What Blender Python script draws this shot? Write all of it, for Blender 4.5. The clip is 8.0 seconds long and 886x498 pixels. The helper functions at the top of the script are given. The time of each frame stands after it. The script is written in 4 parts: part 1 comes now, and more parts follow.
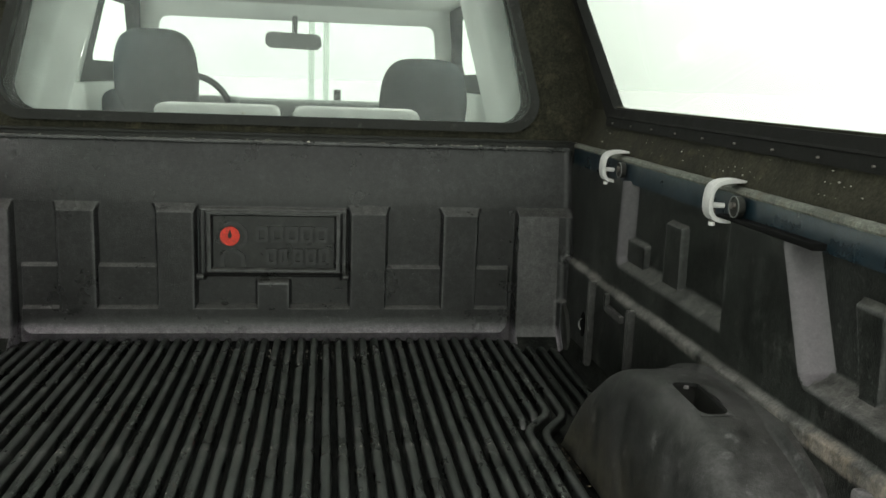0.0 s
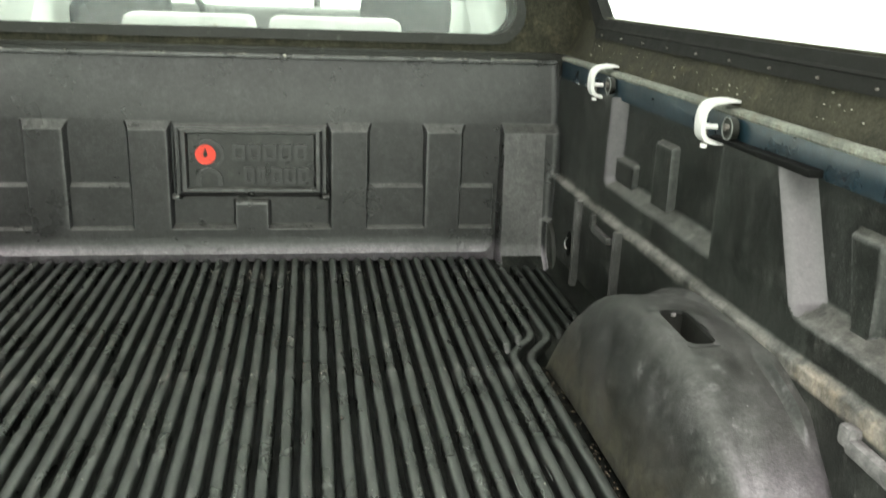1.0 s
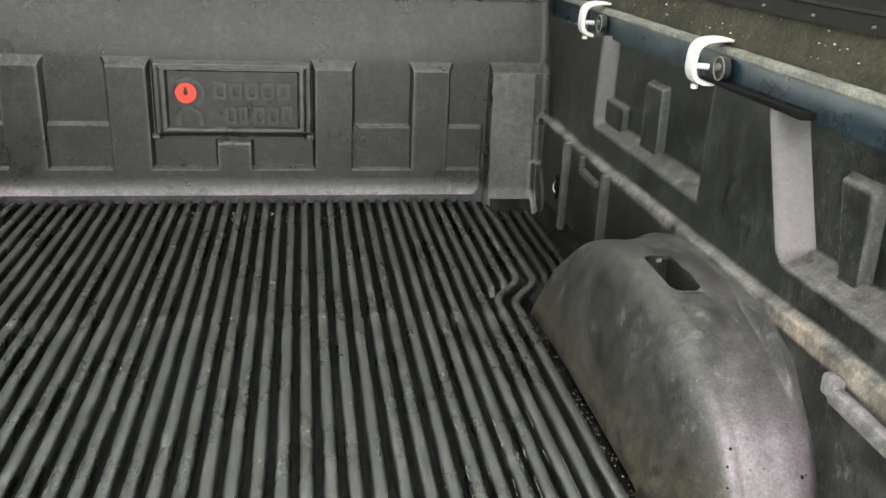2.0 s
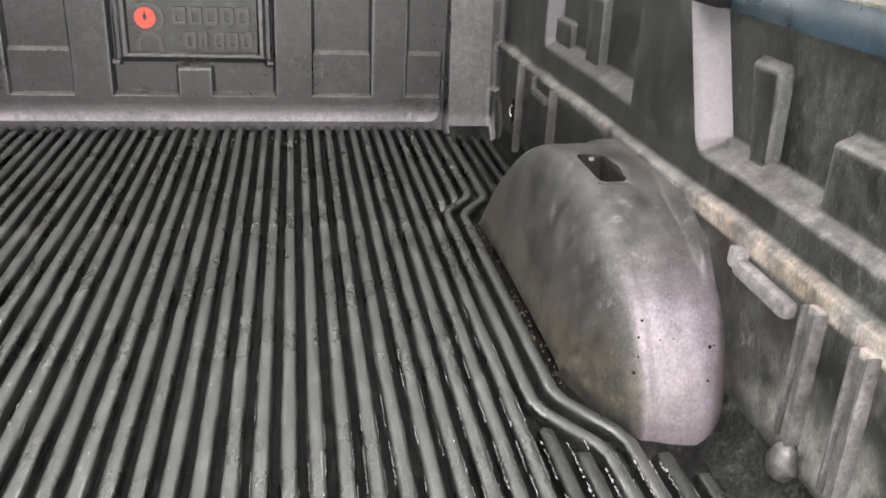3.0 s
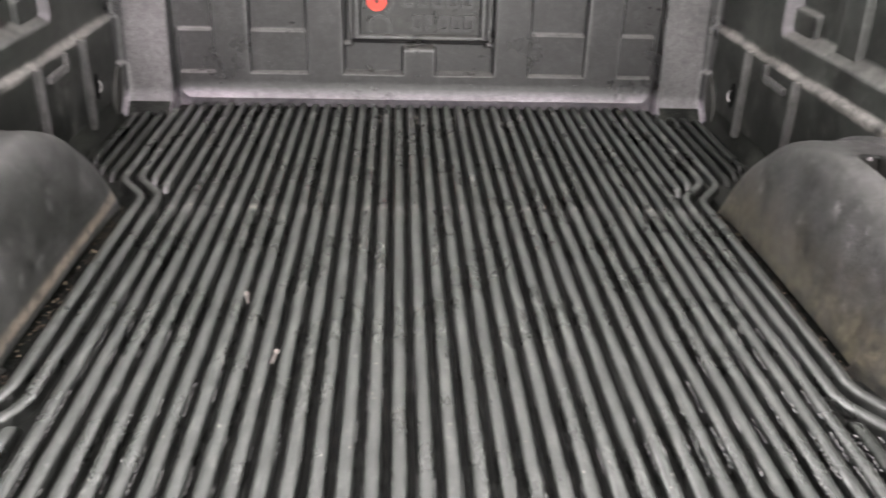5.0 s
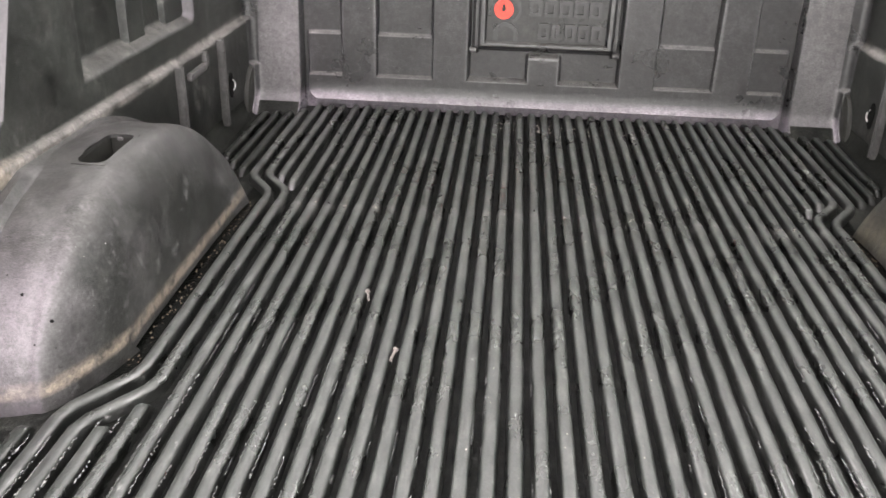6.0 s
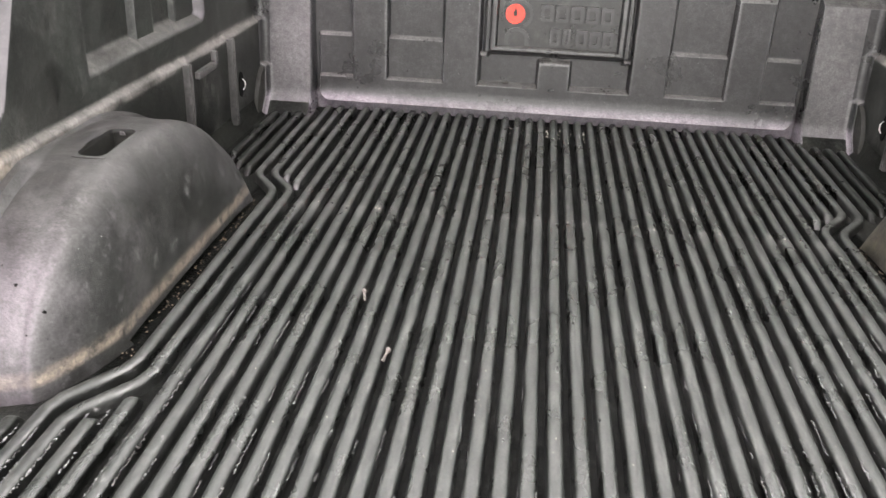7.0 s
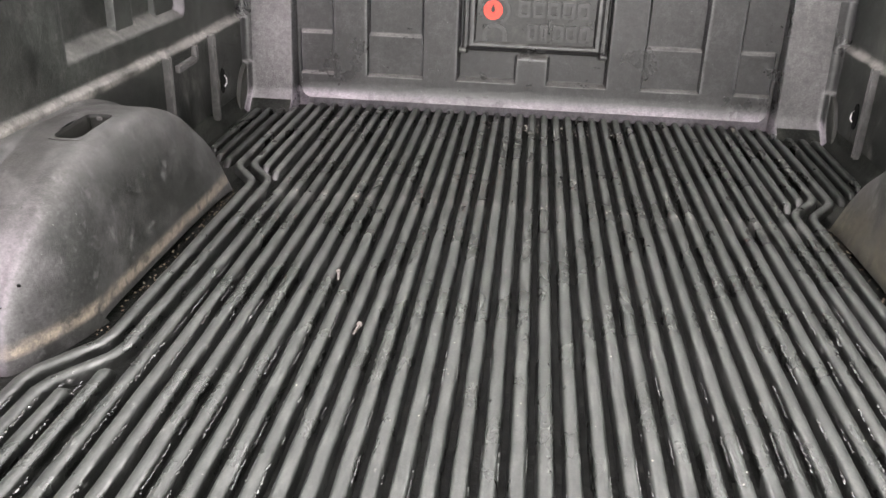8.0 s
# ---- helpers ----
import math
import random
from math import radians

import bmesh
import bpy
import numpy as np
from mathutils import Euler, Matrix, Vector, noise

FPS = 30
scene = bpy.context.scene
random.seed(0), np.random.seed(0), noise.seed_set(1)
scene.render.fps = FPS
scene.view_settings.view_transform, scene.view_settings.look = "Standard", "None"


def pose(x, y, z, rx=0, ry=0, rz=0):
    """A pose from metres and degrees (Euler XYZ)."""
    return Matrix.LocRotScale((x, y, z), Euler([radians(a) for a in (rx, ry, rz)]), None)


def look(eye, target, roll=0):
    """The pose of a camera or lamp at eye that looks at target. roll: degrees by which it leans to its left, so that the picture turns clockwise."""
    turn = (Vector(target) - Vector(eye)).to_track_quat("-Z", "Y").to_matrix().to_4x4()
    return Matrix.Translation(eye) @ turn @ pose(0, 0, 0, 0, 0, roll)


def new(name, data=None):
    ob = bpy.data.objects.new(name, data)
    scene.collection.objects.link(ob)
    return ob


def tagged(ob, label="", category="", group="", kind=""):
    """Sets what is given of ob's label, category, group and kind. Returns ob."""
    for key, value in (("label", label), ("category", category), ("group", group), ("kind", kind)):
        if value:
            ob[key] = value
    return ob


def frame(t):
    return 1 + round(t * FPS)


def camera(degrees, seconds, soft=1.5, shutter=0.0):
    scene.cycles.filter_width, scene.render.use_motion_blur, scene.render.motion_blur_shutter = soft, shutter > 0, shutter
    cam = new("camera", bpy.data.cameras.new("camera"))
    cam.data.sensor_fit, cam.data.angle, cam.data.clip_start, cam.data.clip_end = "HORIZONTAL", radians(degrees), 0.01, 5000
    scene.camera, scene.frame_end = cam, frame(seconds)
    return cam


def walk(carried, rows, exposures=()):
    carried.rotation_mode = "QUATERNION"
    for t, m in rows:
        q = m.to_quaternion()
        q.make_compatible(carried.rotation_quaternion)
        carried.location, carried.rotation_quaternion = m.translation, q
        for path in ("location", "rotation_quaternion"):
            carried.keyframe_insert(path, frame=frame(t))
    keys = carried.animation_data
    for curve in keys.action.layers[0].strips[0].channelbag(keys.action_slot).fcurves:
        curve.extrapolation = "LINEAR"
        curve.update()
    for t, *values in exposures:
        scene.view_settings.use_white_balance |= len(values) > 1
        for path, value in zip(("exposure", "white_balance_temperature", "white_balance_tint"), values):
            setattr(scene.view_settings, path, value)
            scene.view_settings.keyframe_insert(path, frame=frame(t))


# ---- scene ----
cam = camera(53.8, 8.0, shutter=0.5)
PATH = [
    (0, (0.128, -2.182, 0.652), (0.395, -0.236, 0.273), 2.1),
    (0.5, (0.131, -2.135, 0.668), (0.414, -0.21, 0.215), 2.0),
    (1, (0.143, -2.128, 0.668), (0.44, -0.238, 0.085), 2.1),
    (1.2, (0.160, -2.120, 0.666), (0.452, -0.244, 0.032), 2.1),
    (2.3, (0.173, -2.099, 0.655), (0.492, -0.261, -0.065), 2.8),
    (2.5, (0.202, -2.142, 0.626), (0.527, -0.31, -0.108), 2.9),
    (3, (0.24, -2.184, 0.583), (0.563, -0.371, -0.195), 2.7),
    (3.5, (0.225, -2.175, 0.56), (0.542, -0.375, -0.251), 2.9),
    (4, (0.174, -2.172, 0.573), (0.485, -0.379, -0.257), 3.2),
    (4.5, (0.044, -2.198, 0.615), (0.314, -0.407, -0.233), 2.7),
    (5, (-0.055, -2.217, 0.653), (0.052, -0.421, -0.222), 1.8),
    (5.2, (-0.065, -2.226, 0.656), (-0.027, -0.428, -0.221), 1.4),
    (6.3, (-0.085, -2.218, 0.643), (-0.238, -0.417, -0.213), 2.1),
    (6.5, (-0.08, -2.218, 0.645), (-0.242, -0.418, -0.211), 2.3),
    (7, (-0.051, -2.214, 0.636), (-0.223, -0.41, -0.211), 2.4),
    (7.5, (-0.005, -2.221, 0.588), (-0.189, -0.413, -0.249), 1.9),
    (8, (-0.009, -2.254, 0.597), (-0.173, -0.435, -0.218), 2.0),
]

EXPOSURES = [(0, -0.25, 6750, 1.0), (0.5, 0.65, 6850, -3.0), (1.2, 1.25, 6850, 1.0), (2.5, 1.42, 6750, 13.0), (3.3, 1.92, 6750, 20.0), (5.0, 1.87, 6750, 20.0), (6.5, 1.97, 6750, 20.0), (8, 1.95, 6750, 20.0)]
walk(cam, [(t, look(eye, target, roll)) for t, eye, target, roll in PATH], EXPOSURES)

# ---- world and light: a bright overcast day outside the open tail and the windows ----
world = bpy.data.worlds.new("world")
scene.world = world
world.use_nodes = True
wn, wl = world.node_tree.nodes, world.node_tree.links
sky = wn.new("ShaderNodeTexSky")
sky.sky_type, sky.sun_disc = "NISHITA", False
sky.sun_elevation, sky.sun_rotation = radians(49), radians(194)
sky.air_density, sky.dust_density, sky.ozone_density = 1.0, 4.0, 0.6
pale = wn.new("ShaderNodeHueSaturation")
pale.inputs["Saturation"].default_value = 0.25
wl.new(sky.outputs[0], pale.inputs["Color"])
veil = wn.new("ShaderNodeMix")  # cloud cover
veil.data_type = "RGBA"
veil.inputs["Factor"].default_value = 0.75
veil.inputs["B"].default_value = (9.2, 9.9, 9.2, 1)
wl.new(pale.outputs[0], veil.inputs["A"])
wl.new(veil.outputs["Result"], wn["Background"].inputs["Color"])
wn["Background"].inputs["Strength"].default_value = 0.22

sun_data = bpy.data.lights.new("sun", "SUN")
sun_data.energy, sun_data.angle, sun_data.color = 1.1, radians(26), (1.0, 0.84, 0.98)
sun = new("sun", sun_data)
sun.matrix_world = look((-2.0, -8.0, 9.4), (0, 0, 0))


# added area lamps at the cab's side windows, brightening the cab beyond the sky light
for side in (-1, 1):
    lamp = bpy.data.lights.new("cab_window_fill", "AREA")
    lamp.shape, lamp.size, lamp.size_y, lamp.energy, lamp.color = "RECTANGLE", 0.55, 0.24, 4.5, (0.95, 1.0, 0.97)
    lamp_ob = new("cab_window_fill", lamp)
    lamp_ob.matrix_world = look((side * 0.735, 0.86, 0.77), (0, 0.95, 0.72))


# ---- materials ----
def material(name, base, rough=0.5, metal=0.0, vary=0.3, scale=18.0, bump=0.15, grain=350.0, stains_and_shading=(), spec=0.5, rough_vary=0.1, stretch=(1, 1, 1), edge=0.0, dust_and_toplight=0.0, fine=0.25, fine_scale=240.0, wet=None, pale_at=None, tail_sheen=None):
    """A surface with two scales of variation, fine relief, and overlays of stain, dust, light or shade: rows of
    (colour, noise scale, low, high, amount, (z low, z high) or None, optional (y where it fades in, y where it is full,
    least)).
    """
    m = bpy.data.materials.new(name)
    m.use_nodes = True
    n, l = m.node_tree.nodes, m.node_tree.links
    b = n["Principled BSDF"]
    geo = n.new("ShaderNodeNewGeometry")
    mapping = n.new("ShaderNodeMapping")
    mapping.inputs["Scale"].default_value = stretch
    l.new(geo.outputs["Position"], mapping.inputs["Vector"])
    info = n.new("ShaderNodeObjectInfo")

    def noise_at(s, detail=4.0, r=0.6):
        t = n.new("ShaderNodeTexNoise")
        t.inputs["Scale"].default_value, t.inputs["Detail"].default_value, t.inputs["Roughness"].default_value = s, detail, r
        l.new(mapping.outputs[0], t.inputs["Vector"])
        return t.outputs["Fac"]

    def ranged(v, a, b2, lo, hi):
        t = n.new("ShaderNodeMapRange")
        for k, x in zip(("From Min", "From Max", "To Min", "To Max"), (a, b2, lo, hi)):
            t.inputs[k].default_value = x
        l.new(v, t.inputs["Value"])
        return t.outputs[0]

    def times(a, b2):
        t = n.new("ShaderNodeMath")
        t.operation = "MULTIPLY"
        l.new(a, t.inputs[0])
        l.new(b2, t.inputs[1])
        return t.outputs[0]

    big, small = noise_at(scale), noise_at(scale * 9)
    bright = times(ranged(big, 0.36, 0.64, 1 - vary, 1 + vary), ranged(small, 0.36, 0.64, 1 - vary * 0.7, 1 + vary * 0.7))
    bright = times(bright, ranged(noise_at(scale * 45, 2.0), 0.34, 0.66, 1 - vary * 0.7, 1 + vary * 0.7))
    bright = times(bright, ranged(info.outputs["Random"], 0, 1, 0.93, 1.07))
    hsv = n.new("ShaderNodeHueSaturation")
    hsv.inputs["Color"].default_value = (*base, 1)
    l.new(bright, hsv.inputs["Value"])
    colour = hsv.outputs[0]
    rough_out = ranged(big, 0.3, 0.7, rough - rough_vary, rough + rough_vary)
    if dust_and_toplight:  # dust, and light from above painted with it, on faces that look up
        up = n.new("ShaderNodeSeparateXYZ")
        l.new(geo.outputs["Normal"], up.inputs[0])
        mix = n.new("ShaderNodeMix")
        mix.data_type = "RGBA"
        l.new(times(ranged(up.outputs["Z"], 0.38, 0.85, 0, dust_and_toplight), ranged(noise_at(scale * 4, 5.0, 0.7), 0.32, 0.62, 0.25, 1.0)), mix.inputs["Factor"])
        l.new(colour, mix.inputs["A"])
        mix.inputs["B"].default_value = (0.165, 0.160, 0.150, 1)
        colour = mix.outputs["Result"]
    sep = None
    for tint, s, lo, hi, amount, band, *along in stains_and_shading:
        mix = n.new("ShaderNodeMix")
        mix.data_type = "RGBA"
        fac = ranged(noise_at(s, 6.0, 0.65), lo, hi, 0, amount)
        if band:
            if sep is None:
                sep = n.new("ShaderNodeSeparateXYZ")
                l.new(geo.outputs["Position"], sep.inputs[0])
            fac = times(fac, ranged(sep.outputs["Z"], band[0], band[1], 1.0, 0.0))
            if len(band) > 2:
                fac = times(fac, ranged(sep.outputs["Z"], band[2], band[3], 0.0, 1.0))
        if along:
            if sep is None:
                sep = n.new("ShaderNodeSeparateXYZ")
                l.new(geo.outputs["Position"], sep.inputs[0])
            fac = times(fac, ranged(sep.outputs["Y"], along[0][0], along[0][1], along[0][2], 1.0))
        l.new(fac, mix.inputs["Factor"])
        l.new(colour, mix.inputs["A"])
        mix.inputs["B"].default_value = (*tint, 1)
        colour = mix.outputs["Result"]
    if tail_sheen:  # paints a pale sheen on faces that look to the tail, below a height: (colour, z full, z none, amount)
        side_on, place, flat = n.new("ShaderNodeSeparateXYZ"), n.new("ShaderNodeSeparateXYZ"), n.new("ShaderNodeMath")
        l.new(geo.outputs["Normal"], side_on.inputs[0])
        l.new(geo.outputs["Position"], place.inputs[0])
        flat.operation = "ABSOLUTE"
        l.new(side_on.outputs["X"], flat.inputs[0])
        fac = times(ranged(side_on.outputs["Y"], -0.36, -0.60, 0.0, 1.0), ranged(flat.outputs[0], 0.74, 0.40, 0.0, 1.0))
        fac = times(times(fac, ranged(place.outputs["Z"], tail_sheen[1], tail_sheen[2], 1.0, 0.0)), ranged(noise_at(34, 4.0), 0.30, 0.50, tail_sheen[3] * 0.6, tail_sheen[3]))
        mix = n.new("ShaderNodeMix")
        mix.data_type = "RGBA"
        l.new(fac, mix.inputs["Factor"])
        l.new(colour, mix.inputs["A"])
        mix.inputs["B"].default_value = (*tail_sheen[0], 1)
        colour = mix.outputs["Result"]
    if pale_at is not None:  # a paler band across the ribs where they step up, at this y
        place = n.new("ShaderNodeSeparateXYZ")
        l.new(geo.outputs["Position"], place.inputs[0])
        mix = n.new("ShaderNodeMix")
        mix.data_type = "RGBA"
        fac = times(ranged(place.outputs["Y"], pale_at - 0.045, pale_at - 0.006, 0.0, 1.0), ranged(place.outputs["Y"], pale_at, pale_at + 0.012, 1.0, 0.0))
        l.new(times(fac, ranged(noise_at(30, 4.0), 0.40, 0.66, 0.0, 0.75)), mix.inputs["Factor"])
        l.new(colour, mix.inputs["A"])
        mix.inputs["B"].default_value = (0.095, 0.095, 0.090, 1)
        colour = mix.outputs["Result"]
    # raised edges are paled for wear and for the highlight along them
    if edge:
        mix = n.new("ShaderNodeMix")
        mix.data_type = "RGBA"
        highlit = times(ranged(geo.outputs["Pointiness"], 0.505, 0.56, 0, edge), ranged(big, 0.25, 0.6, 0.4, 1.0))
        l.new(highlit, mix.inputs["Factor"])
        l.new(colour, mix.inputs["A"])
        mix.inputs["B"].default_value = (0.17, 0.17, 0.17, 1)
        colour = mix.outputs["Result"]
    if fine:  # grain and scuffs over everything
        last = n.new("ShaderNodeHueSaturation")
        l.new(colour, last.inputs["Color"])
        grains = times(ranged(noise_at(fine_scale, 3.0, 0.7), 0.33, 0.67, 1 - fine, 1 + fine), ranged(noise_at(fine_scale * 0.22, 4.0), 0.35, 0.65, 1 - fine * 0.6, 1 + fine * 0.6))
        l.new(grains, last.inputs["Value"])
        colour = last.outputs[0]
    l.new(colour, b.inputs["Base Color"])
    l.new(rough_out, b.inputs["Roughness"])
    b.inputs["Metallic"].default_value = metal
    if wet:  # a film of water in patches towards the tail: (y dry, y wet, amount)
        place = n.new("ShaderNodeSeparateXYZ")
        l.new(geo.outputs["Position"], place.inputs[0])
        film = times(ranged(noise_at(16, 3.0), 0.46, 0.60, 0, wet[2]), ranged(place.outputs["Y"], wet[0], wet[1], 0.0, 1.0))
        film = times(times(film, ranged(place.outputs["Z"], -0.0004, -0.0014, 0.0, 1.0)), ranged(noise_at(110, 2.0), 0.40, 0.52, 0.15, 1.0))
        l.new(film, b.inputs["Coat Weight"])
        b.inputs["Coat Roughness"].default_value, b.inputs["Coat IOR"].default_value = 0.06, 2.0
    b.inputs["Specular IOR Level"].default_value = spec
    if bump:
        bp = n.new("ShaderNodeBump")
        bp.inputs["Strength"].default_value, bp.inputs["Distance"].default_value = bump, 0.0016
        l.new(noise_at(grain, 3.0), bp.inputs["Height"])
        l.new(bp.outputs[0], b.inputs["Normal"])
    return m


DUST, PALE = (0.13, 0.127, 0.118), (0.34, 0.34, 0.33)
SPECK = (0.008, 0.008, 0.008)
# the first two rows paint the lavender sheen along the panel's foot
M_LINER = material("liner_plastic", (0.0190, 0.0182, 0.0192), 0.33, vary=0.3, scale=9, bump=0.75, grain=330, edge=0.6, dust_and_toplight=0.45, fine=0.42, fine_scale=300, spec=0.60, stains_and_shading=[((0.30, 0.26, 0.30), 5, 0.20, 0.60, 0.60, (0.018, 0.040)), ((0.105, 0.093, 0.105), 6, 0.30, 0.62, 0.30, (0.000, 0.046)), ((0.11, 0.105, 0.11), 14, 0.5, 0.85, 0.2, None), ((0.007, 0.007, 0.007), 20, 0.55, 0.75, 0.35, None), (PALE, 190, 0.70, 0.74, 0.8, None), (SPECK, 140, 0.68, 0.72, 0.4, None)])
# lighter copy of the liner plastic, brightness of the lit posts painted in
M_CORNER = material("lit_corner_post_plastic", (0.092, 0.087, 0.090), 0.38, vary=0.2, scale=9, bump=0.75, grain=330, fine=0.26, fine_scale=300, spec=0.60, stains_and_shading=[((0.105, 0.093, 0.105), 6, 0.30, 0.62, 0.30, (0.000, 0.046)), ((0.11, 0.105, 0.11), 14, 0.5, 0.85, 0.25, None), (PALE, 190, 0.71, 0.75, 0.4, None), (SPECK, 140, 0.68, 0.72, 0.4, None)])
M_PLAIN = material("plain_liner_plastic", (0.014, 0.0142, 0.014), 0.32, vary=0.25, scale=20, bump=0.4, grain=430, dust_and_toplight=0.3, stains_and_shading=[(DUST, 30, 0.5, 0.85, 0.3, None), (PALE, 190, 0.71, 0.75, 0.8, None)])
M_STRIP = material("dusty_strip_plastic", (0.060, 0.058, 0.058), 0.36, vary=0.3, scale=20, bump=0.4, grain=430, dust_and_toplight=0.3, stains_and_shading=[((0.015, 0.016, 0.015), 22, 0.5, 0.7, 0.6, None), (DUST, 30, 0.5, 0.85, 0.3, None), (PALE, 190, 0.71, 0.75, 0.8, None)])
# paler wall plastic that holds the tail light on the pocket jambs
M_JAMB = material("lit_pocket_plastic", (0.080, 0.073, 0.080), 0.5, vary=0.10, scale=10, bump=0.2, grain=480, fine=0.08, stains_and_shading=[((0.03, 0.03, 0.03), 9, 0.56, 0.74, 0.5, None)])
M_BAR = material("raised_sign_plastic", (0.034, 0.033, 0.034), 0.34, vary=0.2, scale=24, bump=0.3, grain=430, dust_and_toplight=0.5)
M_RIM = material("pale_raised_plastic", (0.145, 0.138, 0.140), 0.4, vary=0.3, scale=24, bump=0.3, grain=430, stains_and_shading=[((0.02, 0.02, 0.02), 30, 0.50, 0.68, 0.7, None)])
# the first row darkens the wall towards its foot, the last pales the ledge
M_WALL = material("liner_wall_plastic", (0.0135, 0.0150, 0.0135), 0.40, vary=0.55, scale=9, bump=0.45, grain=430, edge=0.3, dust_and_toplight=0.58, fine=0.34, spec=0.36, stretch=(1, 1, 0.7), stains_and_shading=[((0.010, 0.011, 0.009), 30, 0.2, 0.48, 0.92, (0.030, 0.062)), (DUST, 10, 0.50, 0.80, 0.25, None), (DUST, 120, 0.57, 0.70, 0.25, None), ((0.10, 0.10, 0.09), 9, 0.50, 0.70, 0.25, (0.21, 0.24), (-1.20, -1.40, 0.0)), ((0.006, 0.0065, 0.006), 7, 0.48, 0.64, 0.6, None), ((0.0045, 0.0052, 0.0045), 15, 0.38, 0.54, 0.80, (0.165, 0.205)), ((0.12, 0.118, 0.108), 22, 0.57, 0.69, 0.55, (0.165, 0.205)), ((0.085, 0.083, 0.078), 21, 0.60, 0.72, 0.35, None), ((0.20, 0.20, 0.185), 17, 0.38, 0.62, 0.75, (0.070, 0.150, 0.030, 0.050), (-1.34, -1.44, 0.0)), (PALE, 480, 0.72, 0.76, 0.2, None), ((0.25, 0.200, 0.150), 11, 0.44, 0.60, 0.85, (0.226, 0.236, 0.203, 0.210), (-1.05, -1.22, 0.04)), ((0.22, 0.205, 0.195), 16, 0.36, 0.58, 0.65, (0.222, 0.230, 0.203, 0.210))])
# the first row grades shade down the flanks, the others are mottling and spots
RIB_WEAR_AND_SHADE = [((0.016, 0.018, 0.016), 40, 0.15, 0.6, 0.6, (-0.0090, -0.0150, -0.0046, -0.0030)), ((0.026, 0.028, 0.026), 75, 0.52, 0.64, 0.5, None), ((0.014, 0.0125, 0.010), 20, 0.40, 0.62, 0.18, None, (-0.78, -0.60, 0.0)), ((0.010, 0.011, 0.010), 62, 0.595, 0.67, 0.38, None)]
# near-black base paints shade on the flanks; the rows add wear on top
M_RIB = material("worn_shaded_rib_plastic", pale_at=-0.695, wet=(-0.75, -1.35, 1.0), base=(0.0035, 0.004, 0.0035), rough=0.34, spec=0.8, vary=0.35, scale=15, bump=0.35, grain=360, rough_vary=0.2, fine=0.30, stretch=(1, 0.45, 1), stains_and_shading=[((0.0350, 0.0402, 0.0368), 26, 0.10, 0.55, 0.95, (-0.0010, -0.0044)), ((0.019, 0.021, 0.019), 11, 0.48, 0.66, 0.42, (-0.0010, -0.0044))] + RIB_WEAR_AND_SHADE + [((0.066, 0.069, 0.064), 34, 0.50, 0.68, 0.55, (-0.0008, -0.0030)), ((0.056, 0.060, 0.055), 26, 0.20, 0.60, 0.70, (-0.0010, -0.0044), (-0.98, -0.55, 0.0)), ((0.15, 0.15, 0.14), 44, 0.55, 0.67, 0.5, (-0.0010, -0.0040), (-0.85, -0.60, 0.08)), (PALE, 60, 0.65, 0.76, 0.45, None), ((0.5, 0.5, 0.48), 230, 0.70, 0.74, 0.9, None)])
# as the other ribs, with darker tops
M_RIB_DARK = material("dark_rib_plastic", wet=(-0.75, -1.35, 0.45), base=(0.0035, 0.004, 0.0035), rough=0.36, spec=0.28, vary=0.35, scale=15, bump=0.5, grain=300, rough_vary=0.2, fine=0.40, stretch=(1, 0.45, 1), stains_and_shading=[((0.027, 0.031, 0.0275), 26, 0.10, 0.55, 0.9, (-0.0010, -0.0044))] + RIB_WEAR_AND_SHADE + [((0.5, 0.5, 0.48), 230, 0.70, 0.74, 0.9, None)])
# groove floor coloured near-black for the shade between the ribs
M_FLOOR = material("shaded_wet_groove_plastic", base=(0.0028, 0.0032, 0.0028), rough=0.50, spec=0.06, vary=0.5, scale=20, bump=1.0, grain=230, rough_vary=0.2, fine=0.6, fine_scale=190, stains_and_shading=[((0.034, 0.032, 0.027), 25, 0.58, 0.80, 0.25, None), ((0.030, 0.032, 0.029), 150, 0.57, 0.68, 0.30, None), ((0.3, 0.3, 0.28), 210, 0.72, 0.75, 0.8, None)])
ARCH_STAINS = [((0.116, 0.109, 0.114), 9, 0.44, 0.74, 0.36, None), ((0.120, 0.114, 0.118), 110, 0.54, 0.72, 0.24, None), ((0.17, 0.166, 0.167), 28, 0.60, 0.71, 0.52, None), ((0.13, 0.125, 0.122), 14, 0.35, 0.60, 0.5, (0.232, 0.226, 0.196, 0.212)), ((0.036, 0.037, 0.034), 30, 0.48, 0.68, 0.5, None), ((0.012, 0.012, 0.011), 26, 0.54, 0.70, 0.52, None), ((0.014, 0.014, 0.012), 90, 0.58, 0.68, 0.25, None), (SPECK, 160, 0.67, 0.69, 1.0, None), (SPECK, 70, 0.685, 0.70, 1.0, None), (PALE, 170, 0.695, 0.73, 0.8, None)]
M_MARGIN = material("grimy_margin_plastic", base=(0.0075, 0.0082, 0.0072), rough=0.55, spec=0.12, vary=0.5, scale=14, bump=1.0, grain=230, fine=0.6, fine_scale=190, stains_and_shading=[((0.050, 0.050, 0.042), 14, 0.52, 0.74, 0.5, None), ((0.030, 0.032, 0.029), 150, 0.50, 0.66, 0.5, None), ((0.3, 0.3, 0.28), 210, 0.71, 0.75, 0.8, None)])
